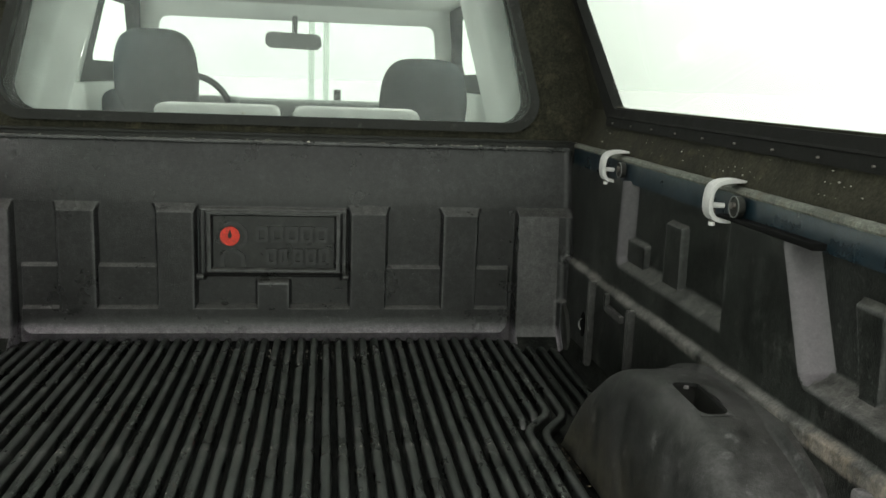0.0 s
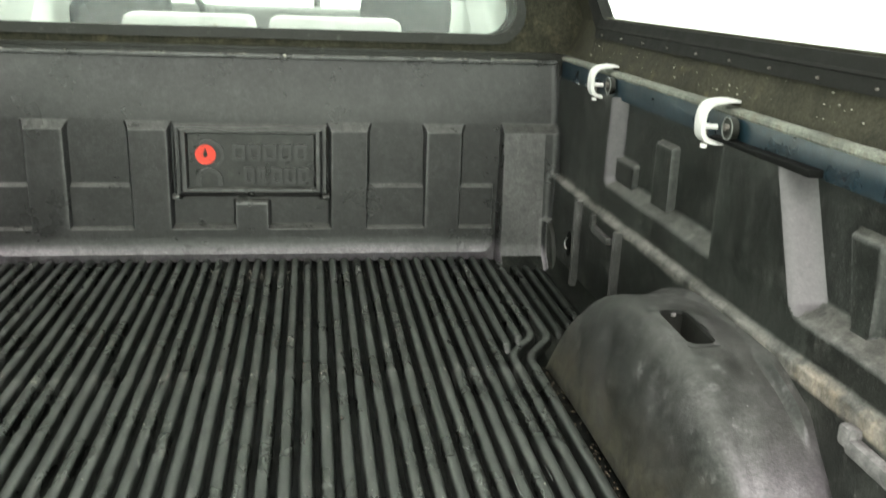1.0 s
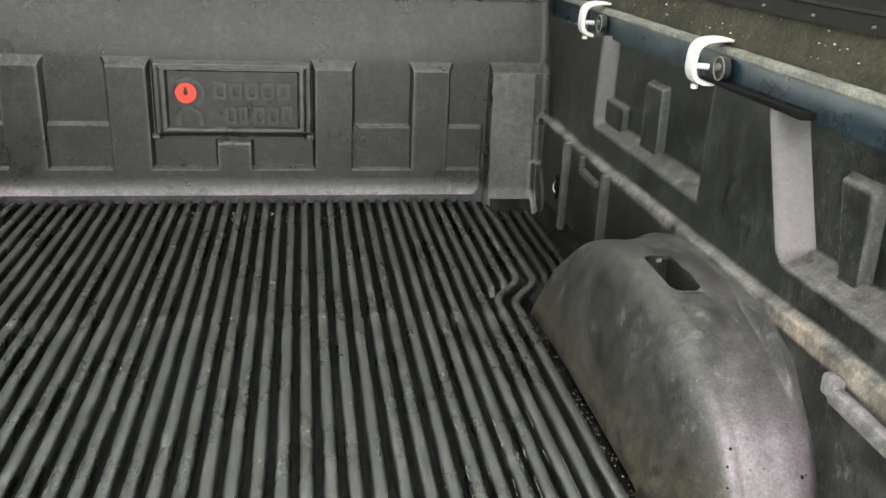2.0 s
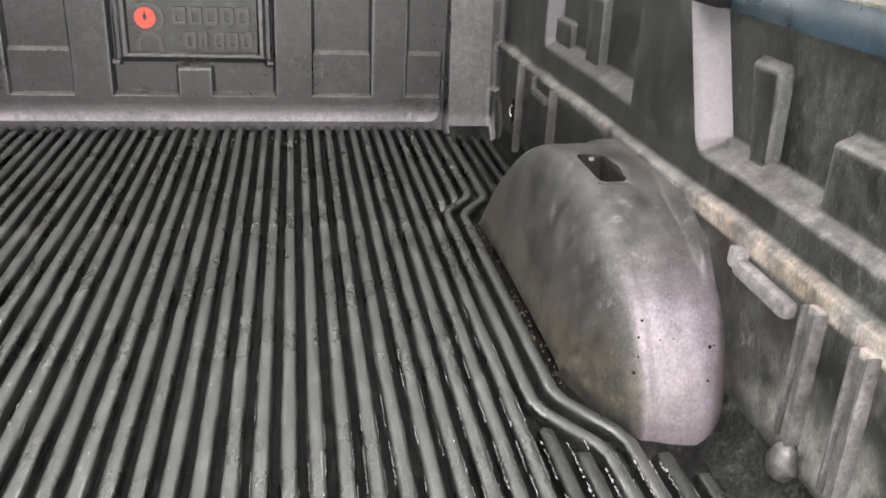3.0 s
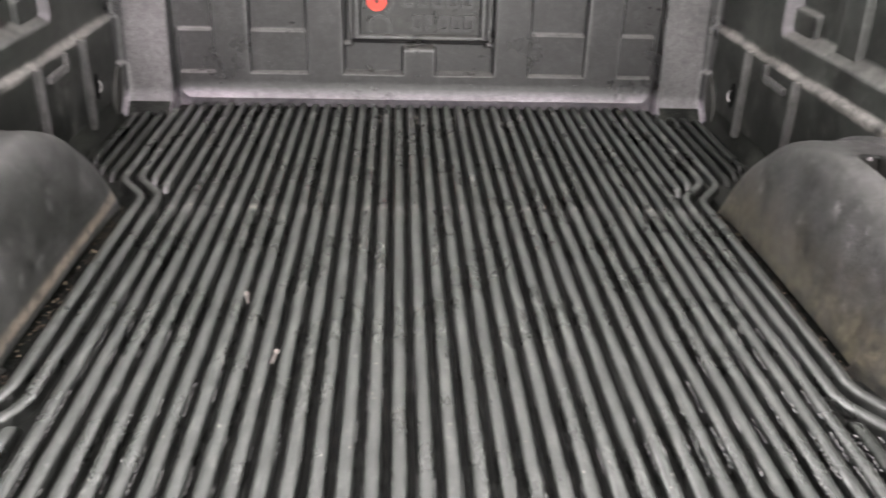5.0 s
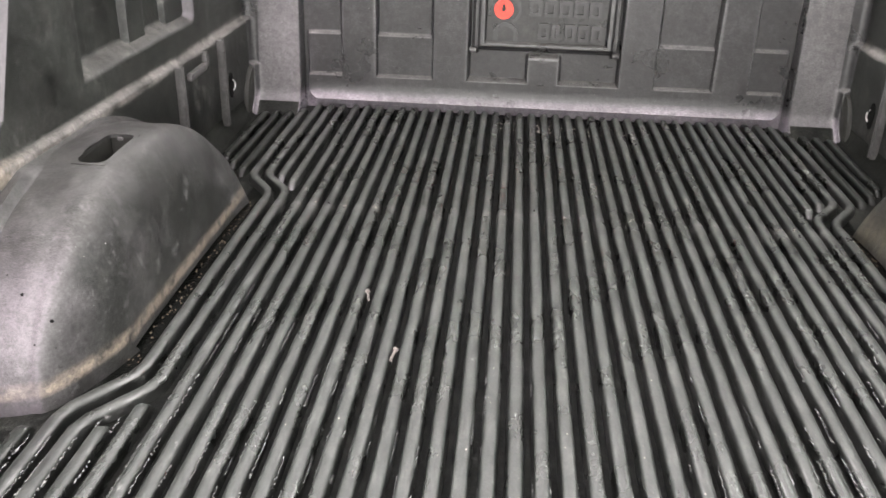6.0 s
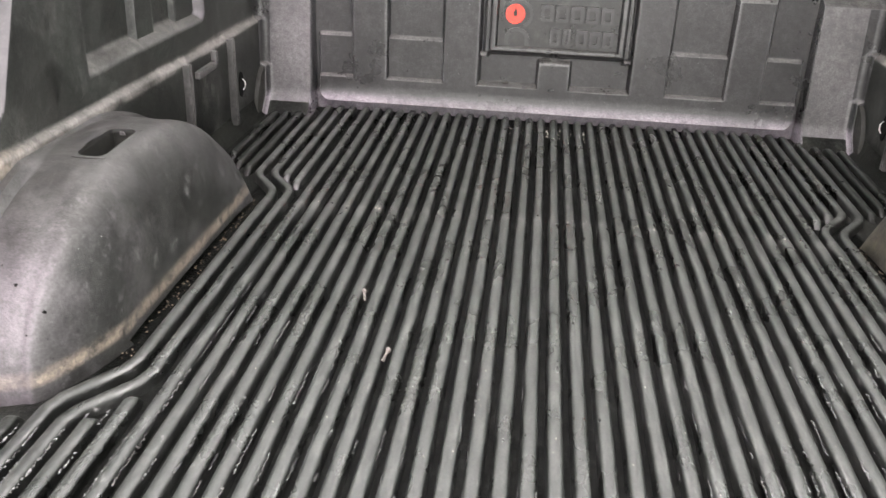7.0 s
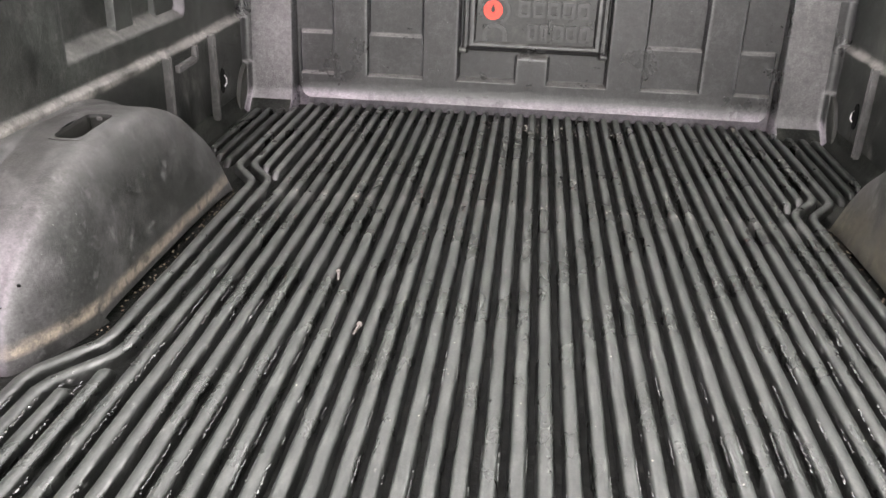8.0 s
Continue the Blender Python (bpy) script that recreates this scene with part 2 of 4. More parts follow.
# lavender sheen of the tail faces is painted in, over scuffs and dirt
M_ARCH = material("scuffed_arch_plastic", (0.0135, 0.0140, 0.0132), 0.45, fine=0.28, vary=0.30, scale=16, bump=0.5, grain=420, dust_and_toplight=0.16, spec=0.5, tail_sheen=((0.112, 0.099, 0.112), 0.120, 0.175, 0.72), stains_and_shading=ARCH_STAINS + [((0.055, 0.046, 0.033), 22, 0.34, 0.62, 0.6, (0.05, 0.13)), ((0.085, 0.078, 0.050), 55, 0.46, 0.62, 0.65, (0.01, 0.070)), ((0.008, 0.009, 0.008), 30, 0.30, 0.55, 0.85, (-0.004, 0.020))])
M_ARCH_DUSTY = material("scuffed_arch_plastic_with_dust_line", (0.0135, 0.0140, 0.0132), 0.45, fine=0.28, vary=0.30, scale=16, bump=0.5, grain=420, dust_and_toplight=0.16, spec=0.5, tail_sheen=((0.112, 0.099, 0.112), 0.120, 0.195, 0.42), stains_and_shading=ARCH_STAINS + [((0.18, 0.15, 0.12), 40, 0.34, 0.54, 0.8, (0.016, 0.028, 0.002, 0.009))])
M_RED = material("red_badge_paint", (0.75, 0.05, 0.03), 0.45, vary=0.1, scale=60, bump=0.1)
M_BLACK = material("black_rubber", (0.011, 0.011, 0.009), 0.6, vary=0.2, scale=30, bump=0.3, stains_and_shading=[(DUST, 40, 0.6, 0.8, 0.4, None)])
M_RUBBER = material("matt_seal_rubber", (0.007, 0.007, 0.006), 0.75, vary=0.3, scale=30, bump=0.3, spec=0.2, stains_and_shading=[(DUST, 60, 0.64, 0.8, 0.3, None)])
# near-black colour carries the shade inside holes, gaps and pits
M_HOLE = material("dark_cavity_plastic", (0.004, 0.004, 0.004), 0.7, spec=0.1, vary=0.2, bump=0.2)
M_PAINT = material("dark_blue_paint", (0.008, 0.018, 0.026), 0.34, vary=0.2, scale=12, bump=0.05, spec=0.35, stains_and_shading=[((0.05, 0.055, 0.06), 14, 0.45, 0.7, 0.35, None), (PALE, 160, 0.70, 0.74, 0.5, None)])
M_SEAL = material("dusty_grey_seal", (0.135, 0.14, 0.12), 0.8, vary=0.35, scale=25, bump=0.6, grain=250, stains_and_shading=[((0.12, 0.1, 0.07), 35, 0.5, 0.7, 0.7, None)])
M_CANOPY = material("flocked_canopy_lining", (0.032, 0.030, 0.021), 0.85, vary=0.3, scale=16, bump=0.8, grain=200, spec=0.2, stains_and_shading=[((0.17, 0.14, 0.085), 22, 0.55, 0.85, 0.5, None), (PALE, 120, 0.73, 0.8, 0.6, None)])
M_ALU = material("cast_aluminium", (0.74, 0.72, 0.72), 0.45, metal=0.25, vary=0.05, scale=40, bump=0.1, fine=0.06)
M_STEEL = material("zinc_steel", (0.15, 0.135, 0.125), 0.5, metal=0.4, vary=0.2, scale=60, bump=0.1)
M_TRIM = material("pale_grey_trim", (0.82, 0.83, 0.81), 0.6, vary=0.08, scale=6, bump=0.2, fine=0.05)
M_HEADLINER = material("headliner_cloth", (0.84, 0.85, 0.82), 0.9, vary=0.06, scale=8, bump=0.3, spec=0.2, fine=0.05)
M_SEAT = material("charcoal_seat_cloth", (0.013, 0.017, 0.019), 0.9, vary=0.08, scale=1.5, bump=0.0, spec=0.25, fine=0.05)
M_BENCH = material("pale_seat_cover", (0.90, 0.88, 0.87), 0.75, vary=0.1, scale=10, bump=0.3, spec=0.3, fine=0.05)
M_DASH = material("grey_dash_plastic", (0.17, 0.175, 0.17), 0.6, vary=0.1, scale=10, bump=0.3, fine=0.05)
M_DOOR = material("dark_door_trim", (0.050, 0.055, 0.056), 0.7, vary=0.1, scale=8, bump=0.2, fine=0.05)
M_GROUND = material("pale_concrete", (0.76, 0.77, 0.75), 0.85, vary=0.12, scale=0.8, bump=0.4, grain=60)
M_POST = material("pale_green_paint", (0.55, 0.62, 0.56), 0.6, vary=0.08, scale=5, bump=0.1, fine=0.05)


def glass(name, dust):
    m = bpy.data.materials.new(name)
    m.use_nodes = True
    n, l = m.node_tree.nodes, m.node_tree.links
    n.remove(n["Principled BSDF"])
    clear, gloss, film = n.new("ShaderNodeBsdfTransparent"), n.new("ShaderNodeBsdfGlossy"), n.new("ShaderNodeBsdfDiffuse")
    clear.inputs["Color"].default_value = (0.97, 0.985, 0.978, 1)
    gloss.inputs["Roughness"].default_value = 0.03
    film.inputs["Color"].default_value = (0.6, 0.61, 0.62, 1)
    facing = n.new("ShaderNodeLayerWeight")
    facing.inputs["Blend"].default_value = 0.5
    power, fres = n.new("ShaderNodeMath"), n.new("ShaderNodeMapRange")
    power.operation = "POWER"
    power.inputs[1].default_value = 4.0
    fres.inputs["To Min"].default_value, fres.inputs["To Max"].default_value = 0.014, 0.8
    l.new(facing.outputs["Facing"], power.inputs[0])
    l.new(power.outputs[0], fres.inputs["Value"])
    a, b = n.new("ShaderNodeMixShader"), n.new("ShaderNodeMixShader")
    geo, tex, rng = n.new("ShaderNodeNewGeometry"), n.new("ShaderNodeTexNoise"), n.new("ShaderNodeMapRange")
    tex.inputs["Scale"].default_value, tex.inputs["Detail"].default_value = 5.0, 5.0
    rng.inputs["From Min"].default_value, rng.inputs["From Max"].default_value = 0.3, 0.75
    rng.inputs["To Min"].default_value, rng.inputs["To Max"].default_value = dust * 0.4, dust * 1.6
    l.new(geo.outputs["Position"], tex.inputs["Vector"])
    l.new(tex.outputs["Fac"], rng.inputs["Value"])
    l.new(rng.outputs[0], a.inputs["Fac"])
    l.new(clear.outputs[0], a.inputs[1])
    through_film, both = n.new("ShaderNodeBsdfTranslucent"), n.new("ShaderNodeMixShader")
    through_film.inputs["Color"].default_value = (0.8, 0.81, 0.82, 1)
    both.inputs["Fac"].default_value = 0.6
    l.new(film.outputs[0], both.inputs[1])
    l.new(through_film.outputs[0], both.inputs[2])
    l.new(both.outputs[0], a.inputs[2])
    l.new(fres.outputs[0], b.inputs["Fac"])
    l.new(a.outputs[0], b.inputs[1])
    l.new(gloss.outputs[0], b.inputs[2])
    l.new(b.outputs[0], n["Material Output"].inputs["Surface"])
    return m


def roof_sheet():
    """Pale fibreglass, assumed to let some daylight through the unseen roof from above."""
    m = bpy.data.materials.new("pale_translucent_fibreglass")
    m.use_nodes = True
    n, l = m.node_tree.nodes, m.node_tree.links
    n.remove(n["Principled BSDF"])
    geo, tex, ramp = n.new("ShaderNodeNewGeometry"), n.new("ShaderNodeTexNoise"), n.new("ShaderNodeMapRange")
    tex.inputs["Scale"].default_value, tex.inputs["Detail"].default_value = 30.0, 5.0
    ramp.inputs["To Min"].default_value, ramp.inputs["To Max"].default_value = 0.55, 0.70
    l.new(geo.outputs["Position"], tex.inputs["Vector"])
    l.new(tex.outputs["Fac"], ramp.inputs["Value"])
    dif, tra, mix = n.new("ShaderNodeBsdfDiffuse"), n.new("ShaderNodeBsdfTranslucent"), n.new("ShaderNodeMixShader")
    dif.inputs["Color"].default_value, tra.inputs["Color"].default_value = (0.6, 0.6, 0.6, 1), (0.66, 0.64, 0.66, 1)
    l.new(ramp.outputs[0], mix.inputs["Fac"])
    l.new(dif.outputs[0], mix.inputs[1])
    l.new(tra.outputs[0], mix.inputs[2])
    l.new(mix.outputs[0], n["Material Output"].inputs["Surface"])
    return m


M_ROOF = roof_sheet()
M_GLASS = glass("dusty_glass", 0.04)
M_CLEAR = glass("clear_glass", 0.008)


# ---- mesh helpers ----
def part(name, bm, mat, parent=None, label="", smooth=True):
    me = bpy.data.meshes.new(name)
    bm.to_mesh(me)
    bm.free()
    return mesh_part(name, me, mat, parent, label, smooth)


def mesh_part(name, me, mat, parent=None, label="", smooth=True):
    if not me.materials:
        me.materials.append(mat)
    if smooth:
        me.shade_smooth()
        me.set_sharp_from_angle(angle=radians(40))
    ob = new(name, me)
    ob.parent = parent
    if label:
        ob["label"] = label
    return ob


def grid_mesh(name, points, flip=False, drop=None):
    """A quad mesh over an (n, m, 3) array of points; drop(i, j) leaves out cells."""
    n, m = points.shape[:2]
    idx = np.arange(n * m).reshape(n, m)
    faces = []
    for i in range(n - 1):
        for j in range(m - 1):
            if drop is None or not drop(i, j):
                f = (int(idx[i, j]), int(idx[i + 1, j]), int(idx[i + 1, j + 1]), int(idx[i, j + 1]))
                faces.append(f[::-1] if flip else f)
    me = bpy.data.meshes.new(name)
    me.from_pydata(points.reshape(-1, 3).tolist(), [], faces)
    me.update()
    return me


def box(x0, x1, y0, y1, z0, z1, bevel=0.0, segments=2, taper=None):
    bm = bmesh.new()
    bmesh.ops.create_cube(bm, size=1.0)
    for v in bm.verts:
        v.co = Vector(((x0 + x1) / 2 + v.co.x * (x1 - x0), (y0 + y1) / 2 + v.co.y * (y1 - y0), (z0 + z1) / 2 + v.co.z * (z1 - z0)))
        if taper:
            v.co = Vector(taper(v.co))
    if bevel:
        bmesh.ops.bevel(bm, geom=bm.edges[:], offset=bevel, segments=segments, profile=0.6, affect="EDGES", clamp_overlap=True)
    return bm


def tube(points, radius, sides=10, closed=False):
    """A round bar along a polyline."""
    bm = bmesh.new()
    pts = [Vector(p) for p in points]
    rings = []
    for i, p in enumerate(pts):
        a = pts[i - 1] if (i or closed) else p
        b = pts[(i + 1) % len(pts)] if (i < len(pts) - 1 or closed) else p
        d = (b - a).normalized()
        u = d.orthogonal().normalized() if abs(d.z) > 0.95 else d.cross(Vector((0, 0, 1))).normalized()
        w = d.cross(u)
        rings.append([bm.verts.new(p + radius * (math.cos(k) * u + math.sin(k) * w)) for k in np.linspace(0, 2 * math.pi, sides, endpoint=False)])
    pairs = list(zip(rings, rings[1:])) + ([(rings[-1], rings[0])] if closed else [])
    for r, q in pairs:
        for k in range(sides):
            bm.faces.new((r[k], r[(k + 1) % sides], q[(k + 1) % sides], q[k]))
    if not closed:
        bm.faces.new(rings[0][::-1])
        bm.faces.new(rings[-1])
    bmesh.ops.recalc_face_normals(bm, faces=bm.faces[:])
    return bm


def rounded(corners, radius, steps=6):
    """A convex polygon in 2D with rounded corners; radius one number or one for each corner."""
    out, n = [], len(corners)
    radii = radius if hasattr(radius, "__len__") else [radius] * n
    for i in range(n):
        p, a, b = Vector(corners[i]), Vector(corners[i - 1]), Vector(corners[(i + 1) % n])
        u, v = (a - p).normalized(), (b - p).normalized()
        half = u.angle(v) / 2
        r = radii[i]
        t = r / math.tan(half)
        c = p + (u + v).normalized() * (r / math.sin(half))
        s, e = p + u * t - c, p + v * t - c
        for k in range(steps + 1):
            f = k / steps
            d = s.lerp(e, f)
            out.append(tuple(c + d.normalized() * r))
    return out


def ring_plate(outer, inner, place, thick):
    """A plate with a hole: outer and inner 2D loops of the same length; place(u, v, w) gives the 3D point at depth w."""
    bm = bmesh.new()
    n = len(outer)
    loops = [[bm.verts.new(place(u, v, w)) for u, v in loop] for loop, w in ((outer, 0), (inner, 0), (inner, thick), (outer, thick))]
    for a, b in zip(loops, loops[1:] + loops[:1]):
        for k in range(n):
            bm.faces.new((a[k], a[(k + 1) % n], b[(k + 1) % n], b[k]))
    bmesh.ops.recalc_face_normals(bm, faces=bm.faces[:])
    return bm


def slab(loop, place, thick):
    bm = bmesh.new()
    a = [bm.verts.new(place(u, v, 0)) for u, v in loop]
    b = [bm.verts.new(place(u, v, thick)) for u, v in loop]
    bm.faces.new(a)
    bm.faces.new(b[::-1])
    for k in range(len(a)):
        bm.faces.new((a[k], b[k], b[(k + 1) % len(a)], a[(k + 1) % len(a)]))
    bmesh.ops.recalc_face_normals(bm, faces=bm.faces[:])
    return bm


def step(v, a, b):
    """0 below a, 1 above b, smooth between."""
    t = np.clip((v - a) / (b - a), 0, 1)
    return t * t * (3 - 2 * t)


def band(v, a, b, soft):
    return step(v, a, a + soft) * (1 - step(v, b - soft, b))


# ---- sizes of the load bed (floor ribs' tops at z = 0, bulkhead pockets at y = 0) ----
HALF, TAIL, TOP = 0.755, -1.66, 0.456
DEPTH = -0.017
BULK_TOP = 0.486

ground_bm = bmesh.new()
bmesh.ops.create_grid(ground_bm, x_segments=8, y_segments=8, size=400)
bmesh.ops.translate(ground_bm, verts=ground_bm.verts[:], vec=(0, 0, -0.80))
tagged(part("ground", ground_bm, M_GROUND, smooth=False), "pale concrete ground in bright daylight", "ground", kind="structure")

# ---- bed liner ----
liner = tagged(new("bed_liner"), "black ribbed plastic bed liner, dusty, damp and scuffed", "bed liner")

# bulkhead: moulded columns, pockets, corner posts, and a fillet that runs down into the floor
def unique_steps(*spans):
    return np.unique(np.round(np.concatenate([np.linspace(a, b, n) for a, b, n in spans]), 5))

right_xs = unique_steps((0.0, HALF, 200), (0.180, 0.192, 8), (0.276, 0.290, 8), (0.412, 0.424, 8), (0.510, 0.524, 8), (0.545, 0.640, 64), (0.705, HALF, 34))
xs = np.unique(np.concatenate([-right_xs, right_xs]))
zs = unique_steps((DEPTH, 0.045, 44), (0.006, 0.018, 13), (0.045, 0.346, 112), (0.070, 0.084, 8), (0.172, 0.188, 8), (0.314, 0.342, 16), (0.346, BULK_TOP, 16))
X, Z = np.meshgrid(xs, zs, indexing="ij")
A = np.abs(X)
ledge = np.clip((Z - 0.316) / 0.020, 0, 1)
wing = 0.007 * ledge  # the columns' tops flare
columns = (band(A, 0.184 - wing, 0.286 + wing, 0.009) + band(A, 0.417 - wing, 0.518 + wing, 0.009)) * (1 - ledge)
low_band = 1 - np.clip((Z - 0.0745) / 0.008, 0, 1)
middle = band(A, -0.045, 0.043, 0.005) * (1 - step(Z, 0.138, 0.150))
lower_pocket = (1 - np.clip((Z - 0.1765) / 0.008, 0, 1)) * step(A, 0.25, 0.27)
badge_out = band(X, -0.182, 0.184, 0.006) * band(Z, 0.152, 0.330, 0.009)
badge_in = band(X, -0.152, 0.155, 0.006) * band(Z, 0.172, 0.311, 0.006)
badge_rim = band(X, -0.166, 0.169, 0.004) * band(Z, 0.163, 0.320, 0.004)
feet = band(A, 0.166, 0.190, 0.004) * band(Z, 0.144, 0.160, 0.005)
proud = np.maximum(0.024 * np.maximum(np.maximum(columns, low_band), middle), 0.010 * lower_pocket)
proud = np.maximum(proud, 0.013 * badge_out + 0.008 * badge_rim - 0.014 * badge_in)
proud = np.maximum(proud, 0.022 * feet)
proud *= 1 - step(A, 0.5975, 0.6035)
# the tray's foot: a wide fillet into the floor
edge_in = np.maximum(0.603 - A, 0)
low_in = Z - DEPTH
LIP = 0.014 - DEPTH  # the foot ends in a lip over the ribs' tips
sweep = np.clip(1 - (low_in - LIP) / 0.044, 0, 1)
tray_foot = 0.024 * (1 - np.sqrt(np.maximum(1 - sweep ** 2, 0))) * (1 - step(A, 0.595, 0.6045))
past = np.hypot(np.maximum(0.034 - edge_in, 0), np.maximum(0.034 - (low_in - LIP), 0))
tray = 1 - step(past, 0.0325, 0.0360)  # the tray's lower corners are rounded off
proud = np.where(A < 0.6045, (proud + tray_foot) * tray, proud + tray_foot)
# corner posts, set off from the tray by a dark groove
post = step(A, 0.611, 0.6165) * (1 - np.clip((Z - 0.318) / 0.020, 0, 1))
post_face = 0.056 - 0.024 * np.clip(Z / 0.33, 0, 1)
post_foot = 0.010 * np.clip(1 - (low_in - LIP) / 0.030, 0, 1) ** 2.2 + 0.030 * np.clip(1 - low_in / LIP, 0, 1)  # a grimy toe slopes to the floor
proud = np.maximum(proud, post * (post_face + post_foot))
upper = -0.036 * np.clip((Z - 0.335) / 0.151, 0, 1) ** 1.5  # the strip above the pockets leans back
proud += upper
# the corner with the side wall is rounded, and steps inwards below the ledge
wall_in = HALF - 0.013 * (1 - step(Z, 0.212, 0.222)) - 0.014 * (1 - step(Z, 0.100, 0.110))
reach = np.clip((A - (wall_in - 0.017)) / 0.017, 0, 1)
proud += 0.020 * (1 - np.sqrt(np.maximum(1 - reach ** 2, 0)))
proud += 0.0012 * np.sin(X * 9 + 1) * np.sin(Z * 14)
P = np.stack([X, -proud, Z], -1)
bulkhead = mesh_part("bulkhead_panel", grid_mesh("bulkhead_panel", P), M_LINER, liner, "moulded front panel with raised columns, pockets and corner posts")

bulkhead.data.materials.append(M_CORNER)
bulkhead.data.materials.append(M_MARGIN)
for f in bulkhead.data.polygons:  # the corner posts take a paler copy of the panel's plastic, as if lit
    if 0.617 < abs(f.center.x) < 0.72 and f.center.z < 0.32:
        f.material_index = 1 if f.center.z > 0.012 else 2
lip = part("front_lip", box(-HALF, HALF, 0.028, 0.060, BULK_TOP - 0.004, BULK_TOP + 0.004, 0.003), M_LINER, liner)

# rounded kick-ups where the floor's corners meet the side walls
for side in (-1, 1):
    curve = [(-0.050 - 0.085 * math.sin(k), -0.010 + 0.112 * math.cos(k)) for k in np.linspace(0, math.pi / 2, 12)]
    bm = slab([(-0.050, -0.017)] + curve + [(-0.138, -0.017)], lambda u, v, w, side=side: (side * (0.731 + w), u, v), 0.022)
    bmesh.ops.bevel(bm, geom=bm.edges[:], offset=0.004, segments=2, profile=0.6, affect="EDGES", clamp_overlap=True)
    part("corner_kick_up", bm, M_BLACK, liner)

# badge on the bulkhead: red disc with a dark drop, arch and plain raised bars
def put(u, v, w):
    return (u, -0.0085 - w, v)

def circle(cx, cz, r, n=32):
    return [(cx + r * math.cos(k), cz + r * math.sin(k)) for k in np.linspace(0, 2 * math.pi, n, endpoint=False)]

badge = part("badge_plate", slab(rounded([(-0.149, 0.176), (0.152, 0.176), (0.152, 0.308), (-0.149, 0.308)], 0.006), lambda u, v, w: (u, -0.007 - w, v), 0.002), M_PLAIN, liner, "embossed maker's plate")
part("disc", slab(circle(-0.106, 0.256, 0.024), put, 0.004), M_RED, badge, "red round emblem")
part("drop", slab([(-0.106 + 0.005 * math.sin(k) * (1.0 if math.cos(k) < 0.2 else 0.6), 0.258 + (0.014 if math.cos(k) > 0 else 0.007) * math.cos(k)) for k in np.linspace(0, 2 * math.pi, 18, endpoint=False)], lambda u, v, w: (u, -0.0127 - w, v), 0.002), M_BLACK, badge, "black drop mark")
arc = [(-0.099 + 0.031 * math.cos(k), 0.196 + 0.028 * math.sin(k)) for k in np.linspace(math.pi, 0, 14)]
arc_in = [(-0.099 + 0.020 * math.cos(k), 0.196 + 0.018 * math.sin(k)) for k in np.linspace(0, math.pi, 14)]
part("arch_mark", slab([(-0.130, 0.180)] + arc + [(-0.068, 0.180), (-0.079, 0.180)] + arc_in + [(-0.119, 0.180)], put, 0.006), M_BAR, badge)
brow = [(-0.099 + 0.037 * math.cos(k), 0.256 + 0.036 * math.sin(k)) for k in np.linspace(math.pi * 0.72, -math.pi * 0.35, 14)]
brow_in = [(-0.099 + 0.029 * math.cos(k), 0.256 + 0.028 * math.sin(k)) for k in np.linspace(-math.pi * 0.35, math.pi * 0.72, 14)]
part("hook_mark", slab(brow + brow_in, put, 0.006), M_BAR, badge)
def raised_bar(x, z, w, h):
    """One raised sign of unreadable shape: a bar with a slot in it."""
    out = rounded([(x, z), (x + w, z), (x + w, z + h), (x, z + h)], 0.003, 3)
    inn = rounded([(x + 0.008, z + 0.008), (x + w - 0.008, z + 0.008), (x + w - 0.008, z + h - 0.010), (x + 0.008, z + h - 0.010)], 0.002, 3)
    return ring_plate(out, inn, put, 0.0115)
for k in range(5):
    part("raised_bar", raised_bar(-0.043 + 0.0365 * k, 0.243, 0.030, 0.040), M_BAR, badge)
for k in range(5):
    part("raised_bar", raised_bar(-0.018 + 0.0325 * k, 0.186, 0.026 if k != 1 else 0.019, 0.040), M_BAR, badge)

# side walls: pockets, ledge and lower wall, mirrored
ys = np.linspace(0.0, TAIL, 416)
zw = np.concatenate([np.linspace(DEPTH, 0.03, 10), np.linspace(0.035, 0.2, 26), np.linspace(0.203, 0.235, 13), np.linspace(0.239, TOP, 62)])
Y, Z = np.meshgrid(ys, zw, indexing="ij")
leaning = step(-Y, 0.92, 1.05) * (1 - step(-Y, 1.10, 1.30)) * -0.46 * np.clip(0.447 - np.maximum(Z, 0.27), 0, 1)  # the tail pocket's front edge leans
rising = 0.016 * np.clip((-Y - 0.45) / 0.75, 0, 1)  # the ledge climbs a little towards the tail
inward = 0.012 * (1 - step(Z - rising, 0.209, 0.221))

def pocket(y_front, y_back, z_low, z_high, slope_front, slope_low, depth):
    fy = np.clip((y_front - Y) / slope_front, 0, 1) * np.clip((Y - y_back) / 0.02, 0, 1)
    fz = np.clip((Z - z_low) / slope_low, 0, 1) * np.clip((z_high - Z) / 0.012, 0, 1)
    # rounded lower corner
    cy, cz = np.clip(1 - (y_front - Y) / 0.05, 0, 1), np.clip(1 - (Z - z_low) / 0.05, 0, 1)
    r = np.clip((1.0 - np.hypot(cy, cz)) / 0.55 + 0.45, 0, 1)
    f = np.minimum(np.minimum(fy, fz), np.where((cy > 0) & (cz > 0), r, 1))
    return depth * (f * f * (3 - 2 * f))

def block(y_front, y_back, z_high, face):
    """The most depth that a raised block leaves to the pocket behind it."""
    f = np.clip((y_front - Y) / 0.010, 0, 1) * np.clip((Y - y_back) / 0.014, 0, 1) * np.clip((z_high - Z) / 0.016, 0, 1)
    return face + (0.05 - face) * (1 - f * f * (3 - 2 * f))

rec = pocket(-0.392, -0.905, 0.270, 0.60, 0.020, 0.026, 0.032)
